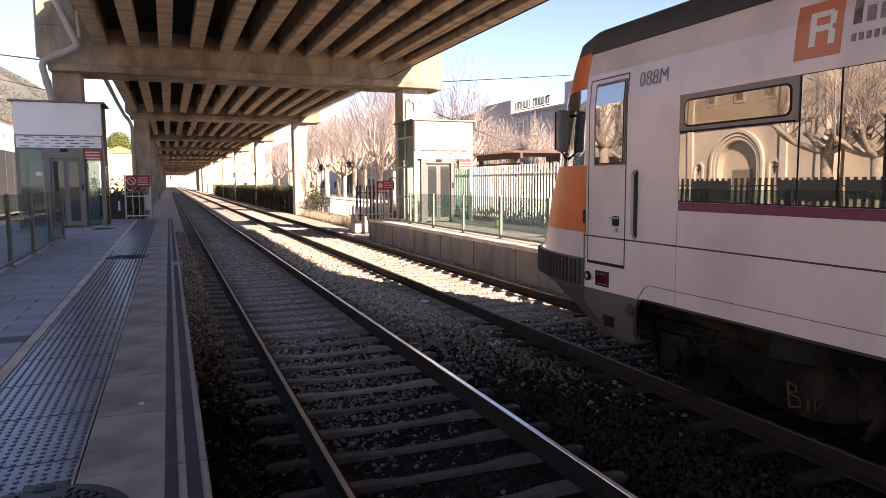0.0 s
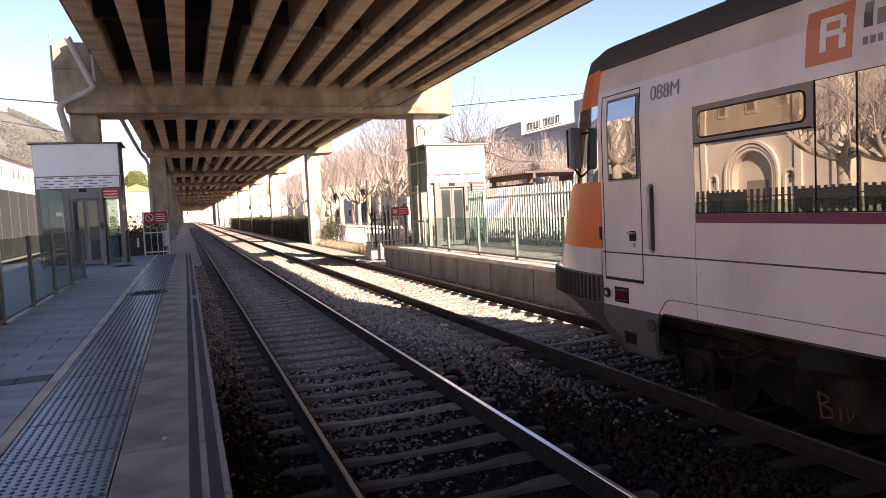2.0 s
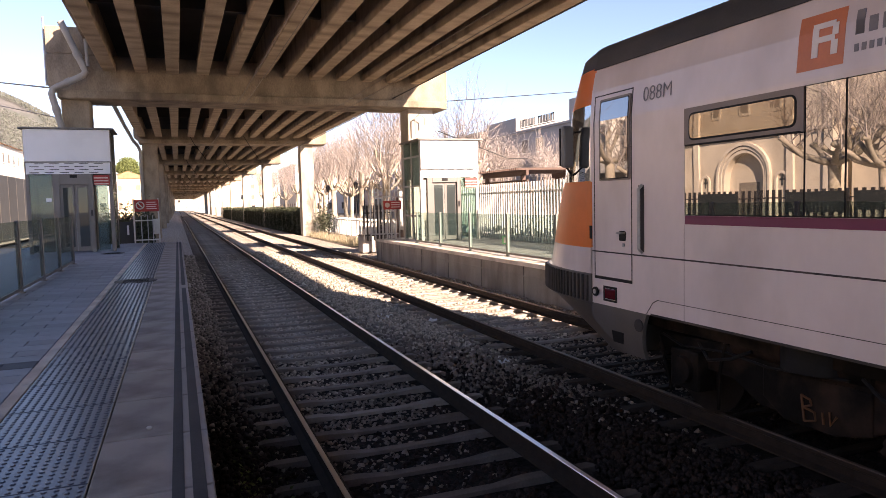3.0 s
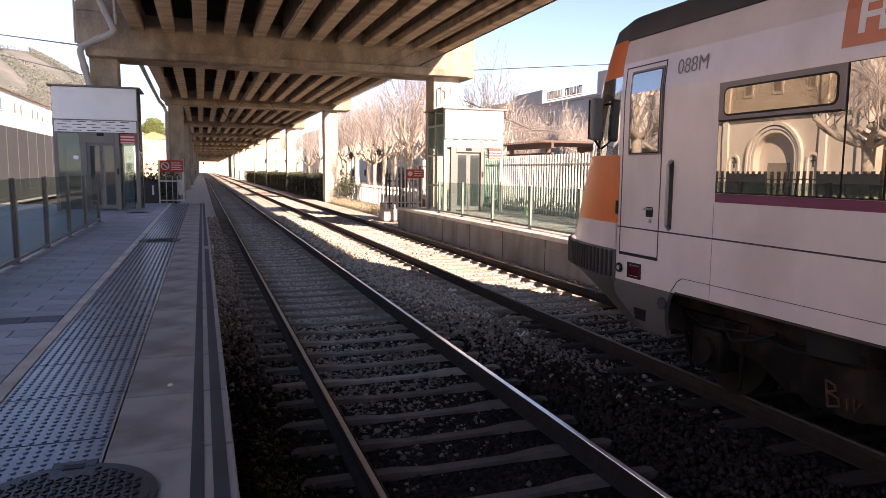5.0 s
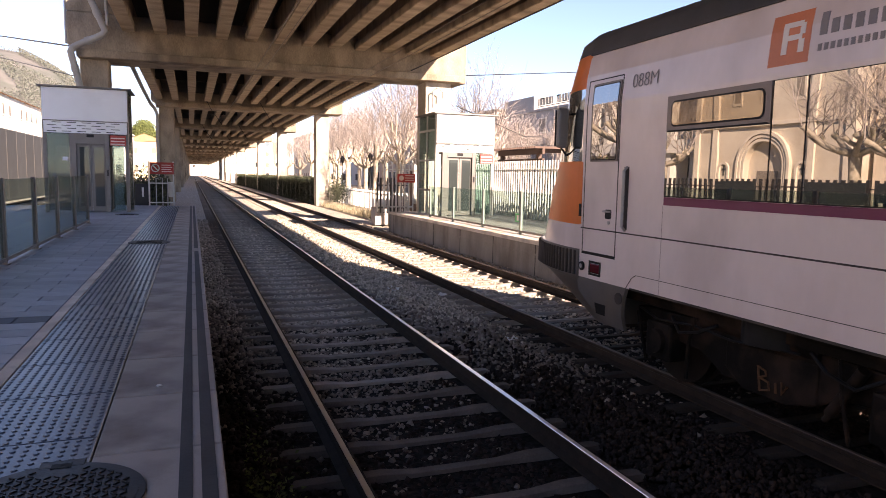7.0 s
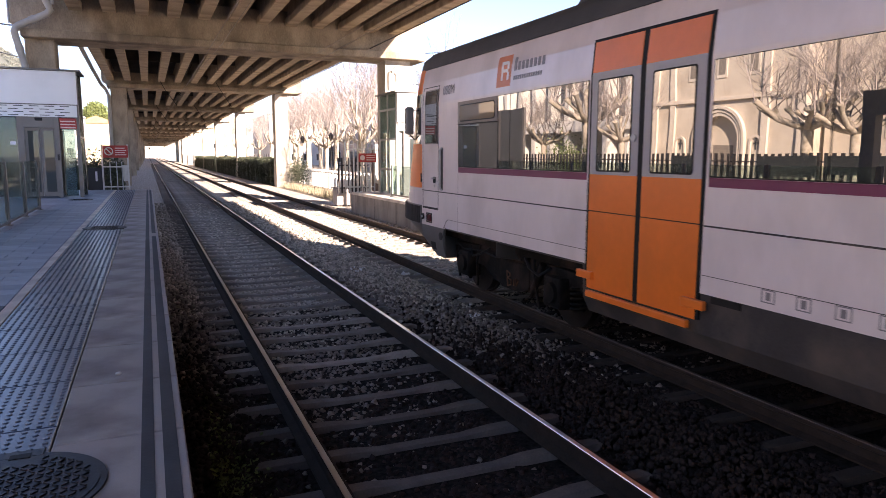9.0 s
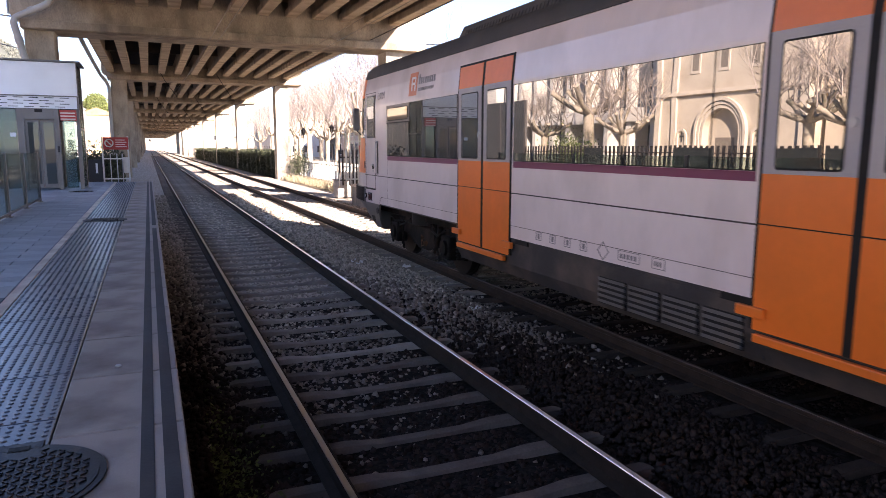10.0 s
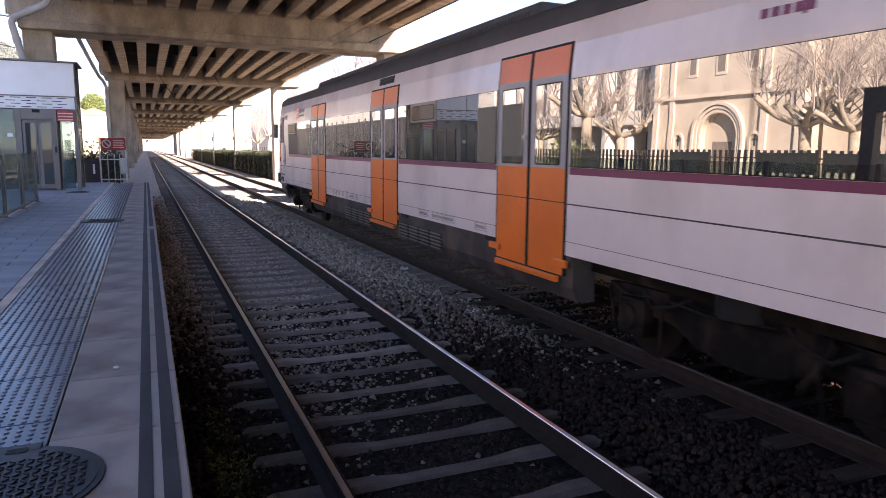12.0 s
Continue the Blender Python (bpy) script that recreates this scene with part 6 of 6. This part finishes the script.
def church():
    c = thing("church", pose(0, 0, 0), "pale stuccoed church with a round-arched doorway in sunlight", "church")
    X = -28.0
    # facade with a real opening for the doorway
    yc, zc, r = 36.1, 2.55, 1.65
    s = Shape()
    n = 12
    out = [(yc + r * math.cos(math.pi * i / n), zc + r * math.sin(math.pi * i / n)) for i in range(n + 1)]
    s.prism([(29.4, -0.6), (yc - r, -0.6)] + [(y, z) for y, z in reversed(out)] + [(yc + r, -0.6), (42.6, -0.6), (42.6, 14.0), (29.4, 14.0)], "x", X - 0.45, X)
    part("facade", s, CHURCH, c, "pale stucco facade")
    part("door_back", Shape().box(X - 0.62, X - 0.44, yc - r - 0.2, yc + r + 0.2, -0.6, zc + r + 0.2), CHURCH, c)
    part("door", Shape().box(X - 0.44, X - 0.40, yc - 0.85, yc + 0.85, -0.4, 2.2), SHUTTER, c, "dark wooden doors")
    for k, (r0, r1, d) in enumerate(((1.65, 1.85, 0.10), (1.90, 2.08, 0.16), (2.14, 2.34, 0.24))):
        arch_ring(X, yc, zc, r0, r1, d, CHURCHTRIM, c)
    part("nave", Shape().box(X - 22, X - 0.64, 29.8, 42.2, -0.6, 13.0), CHURCH, c)
    part("cornice", Shape().box(X, X + 0.22, 29.3, 42.7, 5.22, 5.42), CHURCHTRIM, c)
    part("cornice", Shape().box(X, X + 0.14, 29.3, 42.7, 5.42, 5.50), CHURCHTRIM, c)
    for y in (29.4, 32.0, 40.4, 42.2):
        part("pilaster", Shape().box(X, X + 0.16, y, y + 0.5, -0.4, 14.0), CHURCHTRIM, c)
    for y in (33.4, 36.1, 38.7):
        w = part("window", Shape().box(X, X + 0.05, y - 0.45, y + 0.45, 6.7, 9.2), CHURCHTRIM, c)
        part("pane", Shape().box(X, X + 0.056, y - 0.3, y + 0.3, 6.9, 9.0), SHUTTER, w)
    for y in (32.9, 39.8):
        arch_ring(X, y, 2.3, 0.38, 0.55, 0.12, CHURCHTRIM, c, "niche_moulding")
        part("cross", Shape().box(X, X + 0.05, y - 0.05, y + 0.05, 1.9, 2.6).box(X, X + 0.05, y - 0.18, y + 0.18, 2.25, 2.36), DARKINK, c)
    part("aisle", Shape().box(X - 22, X - 1.6, 14, 29.35, -0.6, 8.5), CHURCH, c)
    part("aisle_cornice", Shape().box(X - 1.6, X - 1.4, 14, 29.3, 5.2, 5.42), CHURCHTRIM, c)
    for y in (17, 21, 25):
        w = part("window", Shape().box(X - 1.6, X - 1.55, y - 0.5, y + 0.5, 2.5, 4.4), CHURCHTRIM, c)
        part("pane", Shape().box(X - 1.6, X - 1.545, y - 0.36, y + 0.36, 2.65, 4.25), SHUTTER, w)


church()


def white_block():
    h = thing("apartment_building", pose(0, 0, 0), "white modern building with tall fins and a balcony", "building")
    part("wall", Shape().box(-46, -31.5, 44.5, 70, -0.6, 10.0), HOTELWALL, h)
    for i in range(9):
        y = 45 + i * 3.1
        part("fin", Shape().box(-31.5, -29.6, y - 0.3, y + 0.3, -0.6, 10.0), HOUSEWHITE, h)
        if i < 8:
            part("glazing", Shape().box(-31.5, -31.44, y + 0.4, y + 2.7, 4.6, 9.3), PANEGLASS, h)
            part("glazing", Shape().box(-31.5, -31.44, y + 0.4, y + 2.7, 0.0, 3.4), PANEGLASS, h)
    part("balcony", Shape().box(-31.5, -29.3, 44.6, 70, 3.7, 3.95), HOUSEWHITE, h)
    part("parapet", Shape().box(-29.45, -29.3, 44.6, 70, 3.95, 4.8), HOUSEWHITE, h)


white_block()
house("cream street house with awnings", -42, -29, 92, 108, -0.4, 13, HOUSECREAM, "+x -y", 4, 2.6, seed=40)
house("white street house beyond the trees", -42, -28, 109, 126, -0.4, 12, HOUSEWHITE, "+x", 4, 2.6, seed=41)
house("white street house with balconies", -44, -30, 73, 90, -0.4, 11, HOUSEWHITE, "+x -y", 3, 2.8, seed=42)
house("cream rendered street house with shutters", -40, -28, 127, 150, -0.4, 13, HOUSECREAM, "+x -y", 4, 2.8, seed=43)
house("pale rendered street house with shutters", -44, -30, -40, 12, -0.4, 11, HOUSECREAM, "+x", 3, 3.0, seed=44)
for y, z in ((94.5, 4.6), (99.5, 4.6), (96.5, 8.0)):
    aw = thing("awning", pose(-29, y, z), "yellow cloth awning above a window", "awning", "awnings")
    part("cloth", Shape().prism([(0, 0), (1.4, -0.9), (1.4, -1.1), (0, -0.06)], "y", -1.3, 1.3), AWNING, aw)
shrub = thing("shrub", pose(0, 0, 0), "green shrub by the street", "bush")
leaf_mass("leaves", "green leaves", "", PINE, 1500, lambda r: (-21 + r.gauss(0, 0.7), 44.0 + r.gauss(0, 1.0), 0.9 + r.gauss(0, 0.7)), 0.10, parent=shrub, seed=14)
shrub = thing("shrub", pose(0, 0, 0), "green shrub by the street", "bush")
leaf_mass("leaves", "green leaves", "", PINE, 2200, lambda r: (-22 + r.gauss(0, 1.2), 84.0 + r.gauss(0, 2.4), 1.6 + r.gauss(0, 1.2)), 0.15, parent=shrub, seed=15)


# ---- overhead wires ----
def wire(label, pts, r=0.008):
    w = thing("overhead_wire", pose(0, 0, 0), label, "wire", "overhead wires")
    part("strand", Shape().path(pts, r, 5), LITWIRE if r < 0.01 else WIRE, w)
    return w


for x0, x1, z in ((2.47, 1.6, 5.2), (1.9, 1.6, 4.75), (5.9, 5.3, 5.2), (5.6, 5.3, 4.75)):
    wire("thin copper wire over the track, lightened as if lit", [(x0, -45, z), (x0 - 0.1, 25, z - 0.02), (x1, 57, z), (x1 + 0.3, 110, z), (x1, 300, z)], 0.009)
wire("dark feeder cable under the deck edge", [(8.45, -40, 5.8), (8.47, 20, 5.8), (8.6, 60, 5.8), (8.6, 200, 5.8)], 0.022)
wire("dark cable beside the viaduct", [(-22.54, 69.70, 13.33), (-6.49, 34.00, 6.87), (-4.20, 28.90, 5.95)], 0.03)
wire("dark lower cable beside the viaduct", [(-25.10, 80.40, 13.95), (-6.93, 36.00, 6.11), (-3.90, 28.60, 4.80)], 0.022)
wire("dark cable over the street", [(11, 29, 4.6), (20, 40, 4.1), (34, 55, 5.2)], 0.025)
wire("dark cable above the pergola", [(10.9, 29, 5.9), (24, 38, 8.2), (60, 60, 14)], 0.02)
for i in range(4, 12):
    y = PORTALS[i] - 1.2
    cl = thing("catenary_bracket", pose(0, y, 0), "thin dark catenary bracket under the viaduct", "bracket", "catenary brackets")
    part("arm", Shape().path([(0.9, 0, 6.5), (1.2, 0, 5.9), (1.93, 0, 4.85)], 0.022, 6), WIRE, cl)
    part("arm", Shape().path([(4.6, 0, 6.5), (4.95, 0, 5.9), (5.6, 0, 4.85)], 0.022, 6), WIRE, cl)

# ---- pieces of the platforms and tracks ----
joint = Shape().box(7.352, 7.366, -0.012, 0.012, -0.84, -0.10).mesh("wall_joint")
for k in range(11):
    part("wall_joint", joint, SKIRTGREY, plat_far, "dark joint between wall panels" if k == 0 else "", at=pose(0, 2.2 + 2.4 * k, 0))
part("wall_ledge", Shape().box(7.345, 7.37, -60, 26.9, -0.36, -0.33), PLATFACE, plat_far)
tile = Shape().chamfer(-1.375, -0.672, 0.004, 0.816, -0.03, 0.0, 0.004).mesh("tactile_tile")
dome = Shape()
for i in range(12):
    for j in range(13):
        x, y = -1.375 + 0.0586 * (i + 0.5), 0.031 + 0.0625 * j
        dome.quad_loop([[(x + r * math.cos(a), y + r * 1.1 * math.sin(a), z) for a in (0, 1.05, 2.09, 3.14, 4.19, 5.24)] for r, z in ((0.017, -0.001), (0.013, 0.004), (0.008, 0.0055))])
domes = dome.mesh("domes")
for k in range(-3, 33):
    y = 4.85 + 0.82 * k
    if y + 0.82 > 31.4:
        break
    t = part("tactile_tile", tile, TACTILE, plat, "dark blue-grey tactile tile" if k == 0 else "", at=pose(0, y, 0))
    tagged(part("domes", domes, TACTILE, t, at=pose(0, 0, 0)), kind="stuff")
slab = Shape().chamfer(-0.664, -0.04, 0.006, 0.944, -0.12, 0.0, 0.008).mesh("edge_slab")
line = Shape().chamfer(-1.482, -1.383, 0.003, 0.947, -0.03, 0.001, 0.004).mesh("border_stone")
for k in range(-5, 30):
    y = 3.75 + 0.95 * k
    if y > 31:
        break
    part("edge_slab", slab, EDGESLAB, plat, at=pose(0, y, 0))
    part("border_stone", line, BEIGE, plat, at=pose(0, y, 0))
for x0, x1, y0, y1 in ((-0.252, -0.190, -5, 31.0), (-0.150, -0.080, -5, 13.2), (-0.150, -0.080, 13.8, 31.0)):
    part("rubber_strip", Shape().box(x0, x1, y0, y1, -0.005, 0.003), STRIPE, plat, "dark rubber edge strip")
paver = Shape().chamfer(0.003, 0.597, 0.003, 0.297, -0.03, 0.0, 0.004).mesh("paver")
half_paver = Shape().chamfer(0.003, 0.297, 0.003, 0.297, -0.03, 0.0, 0.004).mesh("paver")
dark_paver, dark_half = paver.copy(), half_paver.copy()
for j in range(91):
    y = 4.0 + 0.3 * j
    x = -1.486
    left = -4.1 if y < 12 else -3.0
    first = True
    dark = 7.15 < y < 7.45
    while x > left + 0.01:
        w = 0.3 if (first and j % 2) or x - 0.6 < -4.11 else 0.6
        x -= w
        part("paver", (dark_paver if dark else paver) if w == 0.6 else (dark_half if dark else half_paver), DARKPAVER if dark else PAVER, plat, at=pose(x, y, 0))
        first = False
part("paving_field", Shape().box(-7.9, -4.1, -60, 31.5, -0.03, -0.001).box(-4.1, -1.486, -60, 4.0, -0.03, -0.001).box(-4.1, -1.486, 31.3, 31.5, -0.03, -0.001).box(-4.1, -3.3, 12.1, 31.3, -0.03, -0.001), PAVER, plat)
sl = sleeper_mesh()
sl_shade = sleeper_mesh()
sl_deep_shade = sleeper_mesh()
for tx, y0, y1 in ((TRACKS[0], 1, 62), (TRACKS[1], 1, 62)):
    host = [o for o in scene.objects if o.name.startswith("railway_track") and abs(o.location.x - tx) < 0.01][0]
    k = int(y0 / SLEEPER_STEP)
    while SLEEPER_PHASE + k * SLEEPER_STEP < y1:
        y = SLEEPER_PHASE + k * SLEEPER_STEP
        # shade put into the colour: darkest under the train, dark on near sleepers
        kind = (sl_deep_shade, DEEPSHADESLEEPER) if tx > 3 and y < 9.5 else (sl_shade, SHADESLEEPER) if y < 6.6 else (sl, SLEEPER)
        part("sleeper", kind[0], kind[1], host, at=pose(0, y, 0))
        k += 1
    far = Shape()
    while SLEEPER_PHASE + k * SLEEPER_STEP < 180:
        y = SLEEPER_PHASE + k * SLEEPER_STEP
        far.box(-1.3, 1.3, y - 0.12, y + 0.12, -0.98, -0.79)
        k += 1
    tagged(part("distant_sleeper", far, SLEEPER, host), kind="stuff")
host = [o for o in scene.objects if o.name.startswith("railway_track") and abs(o.location.x - TRACKS[2]) < 0.01][0]
far = Shape()
for k in range(40, 260):
    far.box(-1.3, 1.3, k * 0.585 - 0.12, k * 0.585 + 0.12, -0.98, -0.79)
tagged(part("distant_sleeper", far, SLEEPER, host), kind="stuff")


# ---- moving things ----
def motions():
    rows = lambda dx: [(t, pose(TX, d, ZR)) for t, d in RUN]
    for car in TRAIN:
        walk(car, rows(0))
    times = [0.0, 5.8]
    last = 0.0
    t = 5.8
    while t < 12.0:
        t += 1 / 30
        if ran(t) - last > 0.42 or t > 11.99:
            times.append(min(t, 12.0))
            last = ran(t)
    for w, y in WHEELS:
        walk(w, [(t, pose(0, y, 0.45, -math.degrees(ran(t) / 0.45), 0, 0)) for t in times])


motions()
